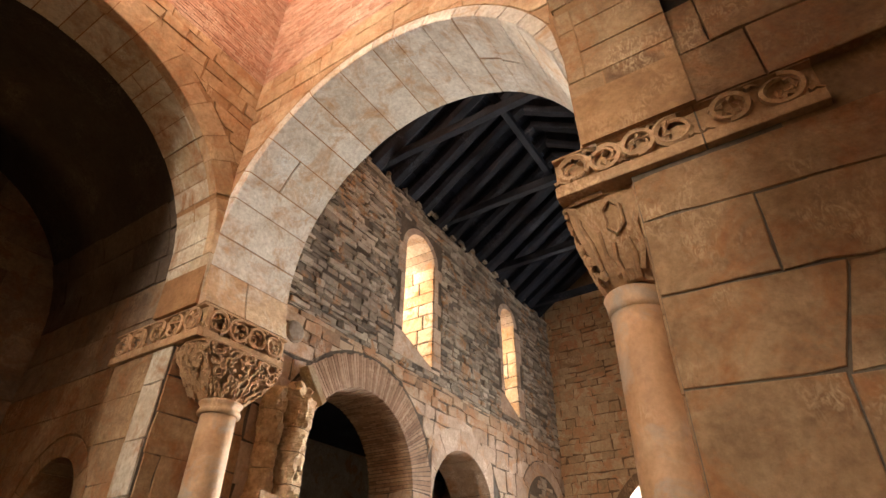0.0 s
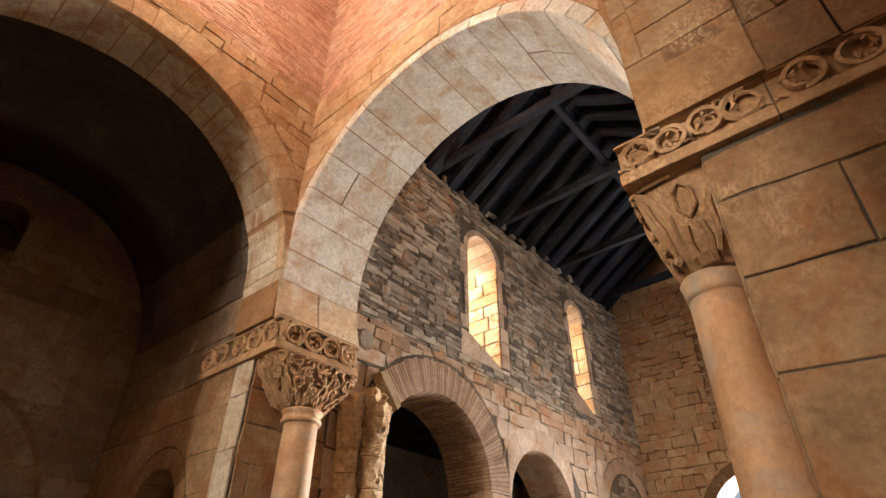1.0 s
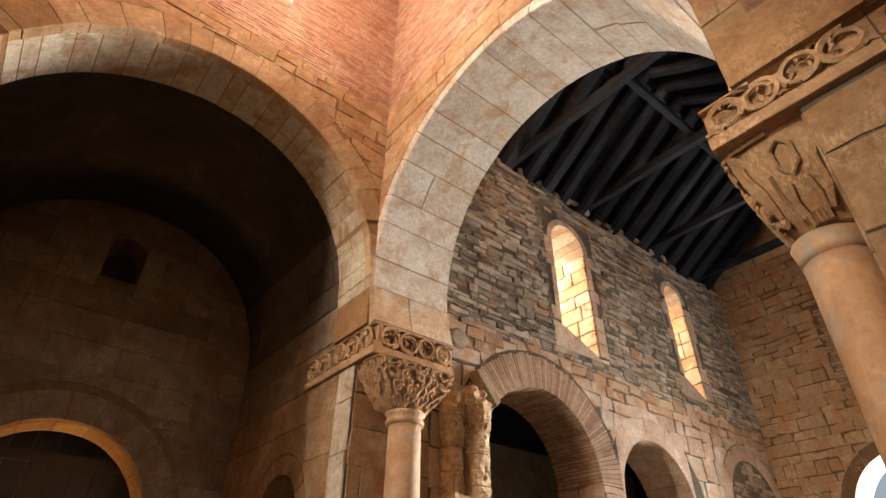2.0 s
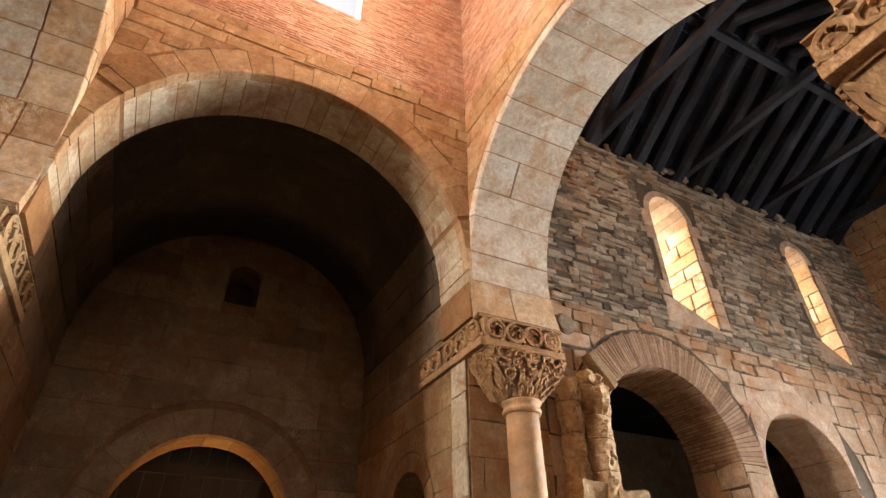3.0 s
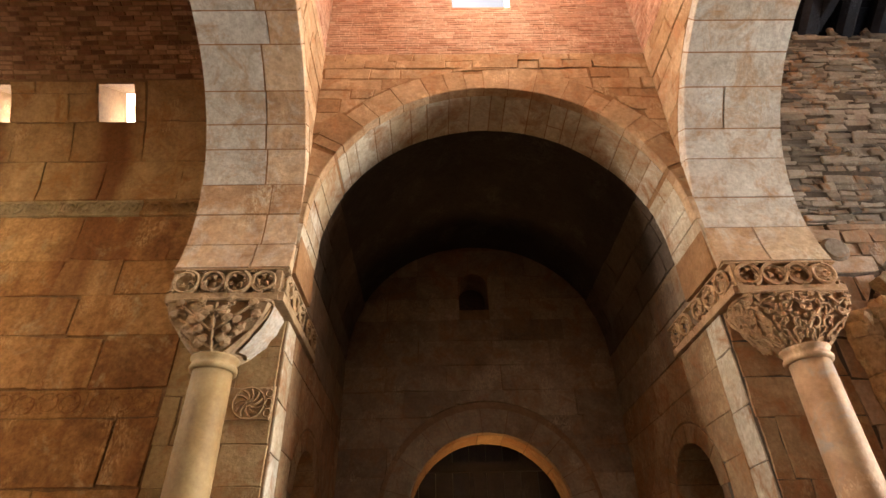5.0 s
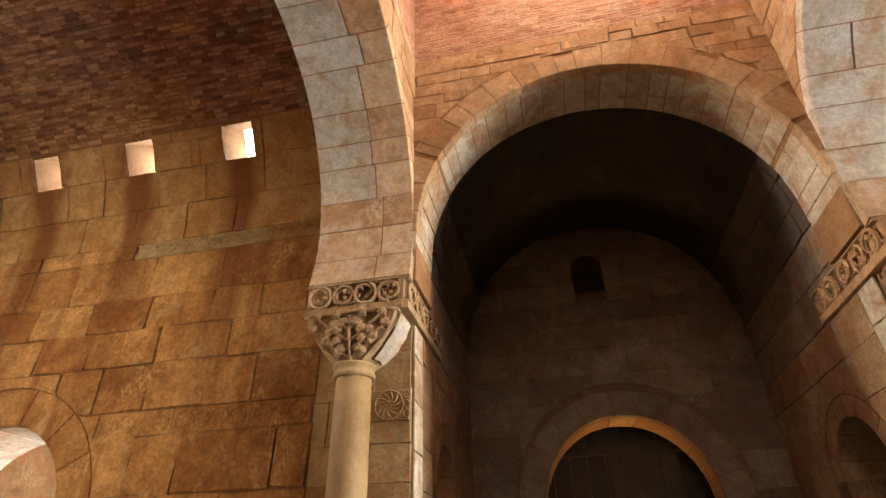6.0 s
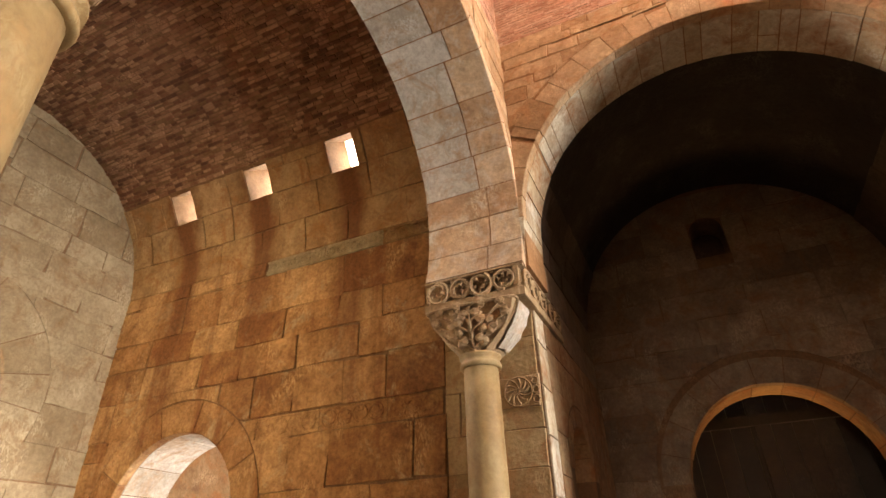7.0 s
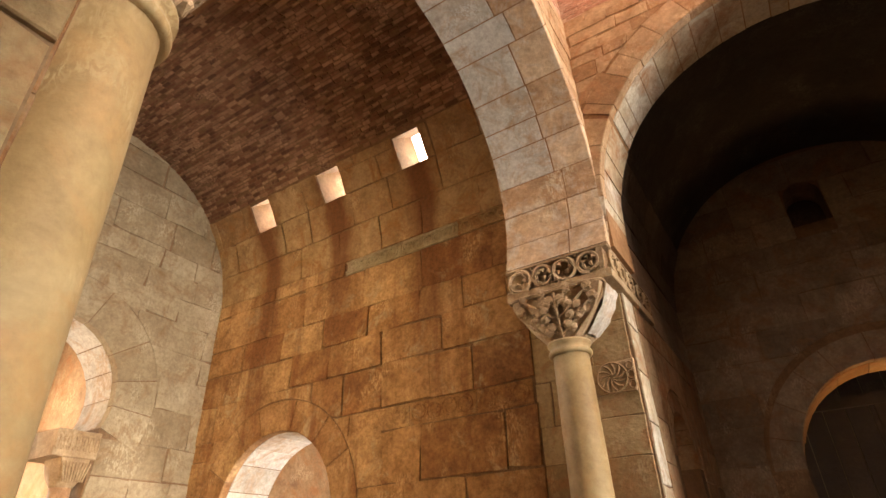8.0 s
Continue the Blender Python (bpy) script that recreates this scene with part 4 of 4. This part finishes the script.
        for k in range(5):
            tube(bm, [P(face - 0.22 + 0.11 * k, v) for v in (0.02, 0.12)], 0.014, 5)
    return bm


def lathe(bm, at, prof, n=28, wob=0.0):
    rows = []
    for z, r in prof:
        rows.append([bm.verts.new((at[0] + r * math.cos(t) * (1 + wob * noise.noise(Vector((math.cos(t), math.sin(t), z * 2)))), at[1] + r * math.sin(t), z)) for t in [2 * math.pi * k / n for k in range(n)]])
    for lo, hi in zip(rows, rows[1:]):
        for k in range(n):
            bm.faces.new((lo[k], lo[(k + 1) % n], hi[(k + 1) % n], hi[k]))
    bm.faces.new(rows[0]), bm.faces.new(rows[-1])
    for f in bm.faces:
        f.smooth = True


# ---- columns, capitals and imposts of the crossing ----
SHIFT = {(1, 1): 0.0, (-1, 1): 0.0, (1, -1): 0.04, (-1, -1): -0.26}
for e in (1, -1):
    for s in (1, -1):
        dy = SHIFT[e, s]
        carve = CARVED_WARM if e > 0 else CARVED
        zb, zt = (ZB + 0.03, ZT + 0.015) if (e, s) == (1, -1) else (ZB, ZT)
        tone = "warm" if e > 0 else "pale"
        cx, cy = e * 2.43, s * 1.885 + dy
        if (e, s) == (1, -1):
            cx, cy = 2.45, -1.865
        col = tagged(new("column"), "smooth %s stone column standing before the crossing pier" % tone, "column", "columns of the crossing")
        bm = bmesh.new()
        lathe(bm, (cx, cy), [(0.22 + 2.98 * k / 10, 0.166 + 0.006 * math.sin(math.pi * k / 10) - 0.012 * k / 10) for k in range(11)], wob=0.01)
        part("shaft", bm, SHAFT if e > 0 else SHAFT_PALE, col)
        bm = bmesh.new()
        lathe(bm, (cx, cy), [(0.0, 0.24), (0.1, 0.24), (0.12, 0.22), (0.16, 0.225), (0.2, 0.2), (0.22, 0.18)])
        part("base", bm, GREYSTONE, col)
        bm = bmesh.new()
        if (e, s) == (1, -1):
            neck = [(3.2, 0.163), (3.24, 0.166), (3.28, 0.172), (3.31, 0.18), (3.325, 0.17)]
        else:
            neck = [(3.2, 0.165), (3.205, 0.182), (3.225, 0.188), (3.245, 0.182), (3.252, 0.17), (3.285, 0.172), (3.3, 0.19), (3.318, 0.19), (3.325, 0.17)]
        lathe(bm, (cx, cy), neck)
        part("neck_ring", bm, SHAFT if e > 0 else SHAFT_PALE, col)
        style = "figure" if (e, s) == (1, -1) else "leaf" if e > 0 else "tree"
        words = "carved capital with a plain framed relief" if style == "figure" else "capital deeply carved with leaves and shoots" if style == "leaf" else "capital with a shallow carved leafy tree"
        cap = tagged(new("capital"), words + " on the %s column" % tone, "capital", "capitals of the crossing")
        at = (cx, cy + s * 0.06)
        bm = bmesh.new()
        capital_body(bm, at, 3.325, zb, (0.445, 0.275), 0.165)
        part("block", bm, carve, cap)
        face = math.pi if style == "figure" else -s * math.pi / 2
        bm = capital_carving(at, 3.325, zb, (0.445, 0.275), 0.165, style, face, 13)
        part("relief", bm, carve, cap)
        if style == "figure":
            part("side_relief", capital_carving(at, 3.325, zb, (0.445, 0.275), 0.165, "leaf", math.pi / 2, 4), carve, cap)
        if (e, s) == (-1, 1):
            # plain broken facet
            bm = bmesh.new()
            grid = []
            for j in range(7):
                v = 0.06 + 0.86 * j / 6
                row = []
                for i in range(7):
                    x, y = loft_point(-0.62 + 0.95 * i / 6, v, (0.445, 0.275), 0.165)
                    k = 1 + (0.035 + 0.02 * noise.noise(Vector((i, j, 2.5)))) / math.hypot(x, y)
                    row.append(bm.verts.new((at[0] + x * k, at[1] + y * k, 3.325 + (zb - 3.325) * v)))
                grid.append(row)
            for lo, hi in zip(grid, grid[1:]):
                for i in range(6):
                    bm.faces.new((lo[i], lo[i + 1], hi[i + 1], hi[i]))
            part("plain_facet", bm, PALE, cap, "whitish plain broken facet")
        imp = tagged(new("impost"), "stone impost carved with vine scrolls above the capital", "impost", "imposts of the crossing")
        m = plane_map((0, s * 1.695 + dy, 0), (e, 0, 0), (0, 0, 1), (0, -s, 0))
        carved_band(m, 1.952, 2.885, zb, zt, 0.385, imp, plain=0.055, material=carve)
        m = plane_map((e * XF, 0, 0), (0, s, 0), (0, 0, 1), (-e, 0, 0))
        for y0, y1 in ((1.70, 2.53), (2.54, 3.10)):
            carved_band(m, y0 + s * dy, y1 + s * dy, zb, zt, 0.1, imp, plain=0.055, material=carve)


# ---- masonry of the nave ----
hole = [("c", u, v, r + k) for (u, v, r), k in zip(NAVE_ARCHES, (0.46, 0.3, 0.26))]
hole += [("r", u - r - k, u + r + k, 0, v) for (u, v, r), k in zip(NAVE_ARCHES, (0.02, 0.02, 0.02))]
hole += [("r", a - 0.2, b + 0.22, z0 - 0.05, z1 + 0.1) for a, b, z0, z1 in NAVE_WINDOWS]
near = lambda p: math.hypot(p[0][0] - 4.6, p[0][1] - 5.2)
upper = courses(XB, WEST, 4.72, 7.74, (0.03, 0.1), (0.09, 0.36), hole, gap=0.005, wob=0.016)
upper = [p for p in upper if not (p[0][1] > 7.6 and rng.random() < 0.3)]
# ragged top between the rafters, and a band of larger warm stones over the arcade
upper += [p for p in courses(XB, WEST, 7.74, 7.95, (0.05, 0.1), (0.12, 0.34), gap=0.004, wob=0.014) if rng.random() < 0.5]
lay(upper, long_map(1), "rubble_stone", RUBBLE, walls["nave", 1], proud=0.02, rough=0.022, soft=0.008, few=300, near=near, rest=RUBBLE_I)
band = courses(XB, WEST, 4.35, 4.72, (0.09, 0.16), (0.16, 0.4), hole, gap=0.006, wob=0.02)
lower = courses(XB, WEST, 2.0, 4.35, (0.2, 0.4), (0.24, 0.55), hole, gap=0.007, wob=0.03, least=0.14)
NAVE_BLOCK = stone("nave_block", (0.32, 0.21, 0.14), (0.48, 0.34, 0.24), (0.6, 0.46, 0.35), patch=(0.46, 0.26, 0.14), patch_at=0.58, clouds=0.6)
WARM_RUBBLE = stone("warm_rubble", (0.2, 0.12, 0.07), (0.42, 0.26, 0.15), (0.55, 0.42, 0.3), patch=(0.42, 0.21, 0.1), patch_at=0.56, vary=0.85, bump=1.0)
lay(band, long_map(1), "warm_stone", WARM_RUBBLE, walls["nave", 1], proud=0.018, rough=0.018)
lay(lower, long_map(1), "rough_block", NAVE_BLOCK, walls["nave", 1], proud=0.014, rough=0.014)
for (u, v, r), (mat, n, ring, nm) in zip(NAVE_ARCHES, ((ARCH_BRICK, 82, 0.42, "arch_brick"), (NAVE_BLOCK, 7, 0.34, "voussoir"), (NAVE_BLOCK, 6, 0.25, "voussoir"))):
    voussoirs(long_map(1), u, v, r, 0.74 if nm == "arch_brick" or r > 0.87 else 0.05, 0.0, math.pi, n, ring, mat, walls["nave", 1], 0, name=nm, gap=0.004, irregular=0.04, across=3 if nm == "arch_brick" else 1, limit=0.9 if u == 7.0 else 99.0)
for u, v, r in NAVE_ARCHES[:2]:
    lay(courses(0.0, 0.75, 1.2, v, (0.18, 0.3), (0.3, 0.5), gap=0.006, wob=0.015), plane_map((u + r, PY, 0), (0, 1, 0), (0, 0, 1), (-1, 0, 0)), "jamb_stone", NAVE_BLOCK, walls["nave", 1])
# narrow pier between the first two arches
z, pier = 0.6, []
while z < 3.1:
    h = min(rng.uniform(0.2, 0.34), 3.125 - z)
    pier.append(rect(5.69, 6.11, z + 0.004, z + h - 0.004))
    z += h
lay(pier, long_map(1), "pier_stone", NAVE_BLOCK, walls["nave", 1], proud=0.016, rough=0.006)
u, v, r = NAVE_ARCHES[2]
lay([p for p in courses(u - r, u + r, 2.2, v + r, (0.05, 0.1), (0.12, 0.34), gap=0.004) if all(math.hypot(q[0] - u, max(0, q[1] - v)) < r - 0.02 for q in p)], long_map(1), "rubble_stone", RUBBLE, walls["nave", 1], proud=0.004)
# dressed stones round the windows and inside their reveals
SPLAY = stone("reveal_stone", (0.5, 0.27, 0.12), (0.64, 0.42, 0.24), (0.74, 0.57, 0.4), patch=(0.5, 0.24, 0.09), patch_at=0.58, vary=0.8, bump=1.0)
for a, b, z0, z1 in NAVE_WINDOWS:
    z = z0 + 0.05
    while z < z1 - 0.45:
        h = rng.uniform(0.2, 0.34)
        for u0, u1, off in ((a - rng.choice((0.1, 0.2)), a, 0.34), (b, b + rng.choice((0.12, 0.22)), 0.0)):
            if z + off < z1 - 0.5:
                bm = bmesh.new()
                add_stone(bm, rect(u0 + 0.004, u1 - 0.002, z + off + 0.005, min(z + off + h, z1 - 0.4) - 0.005), long_map(1), 0.014, 0.03, 0.008)
                part("quoin", bm, NAVE_BLOCK, walls["nave", 1])
        m = plane_map((b, PY, 0), (0, 1, 0), (0, 0, 1), (-1, 0, 0))
        cut = rng.choice((0.2, 0.3, 0.45, 0.55, 0.75))
        for y0, y1 in ((0.0, cut), (cut + 0.01, 0.75)) if cut < 0.7 else ((0.0, 0.75),):
            bm = bmesh.new()
            add_stone(bm, rect(y0 + 0.004, y1 - 0.004, z + 0.005, z + h - 0.005), m, 0.012, 0.02, 0.008)
            part("reveal_stone", bm, SPLAY, walls["nave", 1])
        z += h
    bm = bmesh.new()
    add_stone(bm, [(a - 0.2, z0 - 0.045), (b + 0.2, z0 - 0.045), (b + 0.2, z0 + 0.02), (b, z0 - 0.002), (a, z0 + 0.335), (a - 0.2, z0 + 0.36)], long_map(1), 0.012, 0.03, 0.008)
    part("sill_stone", bm, NAVE_BLOCK, walls["nave", 1])
    r = (b - a) / 2
    voussoirs(long_map(1), (a + b) / 2, z1 - r, r, 0.74, 0.0, math.pi, 7, 0.1, NAVE_BLOCK, walls["nave", 1], 0, gap=0.004)
hole = [("c", 0, 3.06, 1.2), ("r", -1.1, 1.1, 0, 3.06), ("r", -0.5, 0.5, 5.1, 6.8)]
lay(courses(-PY, PY, 2.6, 8.3, (0.1, 0.24), (0.18, 0.5), hole, gap=0.007, wob=0.02), west_map, "wall_stone", stone("west_stone", (0.26, 0.15, 0.07), (0.4, 0.25, 0.13), (0.52, 0.37, 0.22), patch=(0.42, 0.2, 0.09), patch_at=0.54), walls["west"], proud=0.014, rough=0.012, few=300)
for z in range(26):
    for s in (1, -1):
        bm = bmesh.new()
        w = rng.uniform(0.12, 0.24)
        u0, u1 = (0.29, 0.29 + w) if s > 0 else (-0.29 - w, -0.29)
        add_stone(bm, rect(u0 + 0.003, u1, 5.1 + z * 0.062, 5.1 + z * 0.062 + 0.05), west_map, 0.016, 0.03, 0.006)
        part("brick", bm, ARCH_BRICK, walls["west"])

# ---- brickwork of the tower and the chancel vault ----
for key, mapf, half in ((("tower", 1), plane_map((0, YF, 0), (1, 0, 0), (0, 0, 1), (0, -1, 0)), XF), (("tower_x", 1), plane_map((XF, 0, 0), (0, 1, 0), (0, 0, 1), (-1, 0, 0)), YF), (("tower_x", -1), plane_map((-XF, 0, 0), (0, 1, 0), (0, 0, 1), (1, 0, 0)), YF)):
    polys = courses(-half, half, ZS + 0.01, 9.6, (0.04, 0.052), (0.14, 0.24), [("r", -0.37, 0.39, 8.01, 9.01)], gap=0.005, wob=0.005)
    lay(polys, mapf, "brick", BRICK, walls[key], rest=BRICK_I, proud=0.005, rough=0.003, soft=0.003, few=250, near=lambda p: p[0][1])
polys = courses(EAST, -XB, B1 + 0.05, LEN - B1 - 0.02, (0.042, 0.054), (0.1, 0.19), gap=0.007, wob=0.005)
lay(polys, CH_MAP, "vault_brick", VAULT, vault_chancel, rest=VAULT_I, proud=0.01, rough=0.01, soft=0.005, few=250)

# ---- friezes on the chancel wall ----
PALE_FRIEZE = stone("pale_frieze_stone", (0.3, 0.22, 0.12), (0.45, 0.36, 0.22), (0.56, 0.48, 0.33), vary=0.2, bump=1.0, clouds=0.6)
m = long_map(1)
for u0, u1 in ((-7.78, -6.6), (-6.58, -5.3)):
    bm = bmesh.new()
    add_stone(bm, rect(u0, u1, 4.945, 5.135), m, 0.03, 0.03, 0.01)
    part("frieze_block", bm, RUNS, walls["chancel", 1])
for u0, u1 in ((-5.28, -4.42), (-4.41, -3.6), (-3.59, -2.9)):
    carved_band(plane_map((0, PY - 0.03, 0), (1, 0, 0), (0, 0, 1), (0, -1, 0)), u0, u1, 4.945, 5.135, 0.03, walls["chancel", 1], sunk=0.026, material=PALE_FRIEZE if u0 < -3.6 else RUNS_TOP, strand=0.012)
for u0, u1 in ((-5.1, -4.3), (-4.29, -3.5), (-3.49, -2.9)):
    carved_band(plane_map((0, PY - 0.012, 0), (1, 0, 0), (0, 0, 1), (0, -1, 0)), u0, u1, 2.925, 3.155, 0.03, walls["chancel", 1], sunk=0.006, material=RUNS, strand=0.006)
# rosette panel on the pier
bm = bmesh.new()
pm = plane_map((0, PY - 0.03, 0), (1, 0, 0), (0, 0, 1), (0, -1, 0))
add_stone(bm, rect(-2.34, -1.96, 2.87, 3.15), pm, 0.0, 0.03, 0.006)
panel = part("rosette_panel", bm, CARVED, walls["chancel", 1])
bm = bmesh.new()
for k in range(11):
    t = 2 * math.pi * k / 11
    tube(bm, [pm(-2.16 + q * 0.115 * math.cos(t + q * 0.9), 3.01 + q * 0.115 * math.sin(t + q * 0.9), 0.006) for q in (0.15, 0.4, 0.65, 0.85, 1.0)], 0.011, 5)
tube(bm, [pm(-2.16 + 0.128 * math.cos(2 * math.pi * k / 20), 3.01 + 0.128 * math.sin(2 * math.pi * k / 20), 0.004) for k in range(21)], 0.01, 5)
for z in (2.93, 3.01, 3.09):
    tube(bm, [pm(-2.0 + 0.028 * math.cos(2 * math.pi * k / 10), z + 0.032 * math.sin(2 * math.pi * k / 10), 0.004) for k in range(11)], 0.009, 5)
part("rosette", bm, CARVED, panel)

# ---- apse arch: slender columns with fluted capitals ----
for s in (1, -1):
    ap = tagged(new("apse_column"), "slender apse column with a fluted capital and impost", "column", "columns of the apse arch")
    bm = bmesh.new()
    lathe(bm, (-8.0, s * 0.66), [(0, 0.14), (0.1, 0.14), (0.14, 0.11), (2.55, 0.105)])
    part("shaft", bm, SHAFT, ap)
    bm = bmesh.new()
    capital_body(bm, (-8.0, s * 0.66), 2.55, 2.84, (0.2, 0.17), 0.11)
    part("capital_block", bm, CARVED, ap)
    bm = bmesh.new()
    for k in range(-4, 5):
        tube(bm, [Vector((-7.79, s * 0.66 + k * 0.036 * q, z)) for z, q in ((2.6, 0.7), (2.7, 0.85), (2.8, 1.0))], 0.011, 5)
    part("flutes", bm, CARVED, ap)
    m = plane_map((-7.77, 0, 0), (0, 1, 0), (0, 0, 1), (1, 0, 0))
    bm = bmesh.new()
    add_stone(bm, rect(s * 0.6 - 0.24, s * 0.6 + 0.24, 2.84, 3.13), m, 0.0, 0.6, 0.01)
    imp = part("impost_block", bm, CARVED, ap)
    bm = bmesh.new()
    for k in range(8):
        u = s * 0.6 - 0.21 + 0.06 * k
        tube(bm, [m(u + 0.02 * math.cos(t), 2.99 + 0.08 * math.sin(t), 0.002) for t in [2 * math.pi * j / 10 for j in range(11)]], 0.009, 5)
    part("impost_carving", bm, CARVED, imp)

# ---- broken masonry beside the nave column ----
broken = tagged(new("broken_pier"), "eroded remains of clustered stone shafts beside the column", "broken pier")
for k, (x, y, r0) in enumerate(((3.12, 2.02, 0.12), (3.40, 1.98, 0.155))):
    z = 0.0
    while z < (3.5, 3.62)[k]:
        h = rng.uniform(0.22, 0.45)
        bm = bmesh.new()
        n, mm = 26, 16
        rows = []
        h = min(h, (3.6, 3.72)[k] - z)
        for j in range(mm + 1):
            zz = z + 0.004 + (h - 0.008) * j / mm
            pinch = 0.93 + 0.08 * math.sin(math.pi * j / mm)
            grow = 1.0 + max(0.0, zz - 3.2) * 0.5
            rows.append([bm.verts.new((x + math.cos(t) * r0 * grow * pinch * (1 + 0.3 * noise.fractal(Vector((math.cos(t) * 1.3 + k * 5, math.sin(t) * 1.3, zz * 4.2)), 0.6, 2.2, 4)), y + math.sin(t) * r0 * grow * pinch * (1 + 0.3 * noise.fractal(Vector((math.cos(t) * 1.3, math.sin(t) * 1.3 + k, zz * 4.2 + 9)), 0.6, 2.2, 4)), zz)) for t in [2 * math.pi * q / n for q in range(n)]])
        for lo, hi in zip(rows, rows[1:]):
            for q in range(n):
                bm.faces.new((lo[q], lo[(q + 1) % n], hi[(q + 1) % n], hi[q]))
        bm.faces.new(rows[0]), bm.faces.new(rows[-1])
        part("drum", bm, ROUGH, broken)
        z += h
for k, (lo, hi) in enumerate((((3.0, 1.85, 2.42), (3.5, 2.12, 2.66)), ((3.4, 1.82, 2.0), (3.78, 2.12, 2.62)), ((2.98, 1.86, 2.0), (3.39, 2.12, 2.41)))):
    bm = bmesh.new()
    box(bm, lo, hi)
    bmesh.ops.subdivide_edges(bm, edges=bm.edges, cuts=9, use_grid_fill=True)
    for v in bm.verts:
        v.co += noise.turbulence_vector(v.co * 4 + Vector((k, 0, 0)), 4, False) * 0.03
    part("ledge_stone", bm, ROUGH, broken)
# lumps left of the torn-off capitals, under the springing
for k, (x, y, z, r0) in enumerate(((3.12, 1.99, 3.6, 0.13), (3.38, 1.97, 3.7, 0.16))):
    bm = bmesh.new()
    lump(bm, (x, y, z), r0, r0 * 0.9, r0 * 0.85, seed=3.3 * k + 1, rough=0.6, cuts=3)
    for v in bm.verts:
        v.co += noise.turbulence_vector(v.co * 7, 3, False) * 0.03
    part("lump", bm, ROUGH, broken)
# round stone in the rubble beside the arch
bm = bmesh.new()
add_stone(bm, arc_points(3.27, 4.43, 0.135, 0, 2 * math.pi * 17 / 18, 17), long_map(1), 0.05, 0.03, 0.02)
part("round_stone", bm, RUBBLE, walls["nave", 1])
# springer block of the brick arch
bm = bmesh.new()
lo = [(3.42, 4.04), (3.5, 4.08), (3.78, 3.74), (3.72, 3.68)]
add_stone(bm, lo, plane_map((0, 1.93, 0), (1, 0, 0), (0, 0, 1), (0, -1, 0)), 0.0, 0.3, 0.01)
part("springer", bm, GREYSTONE, walls["nave", 1])
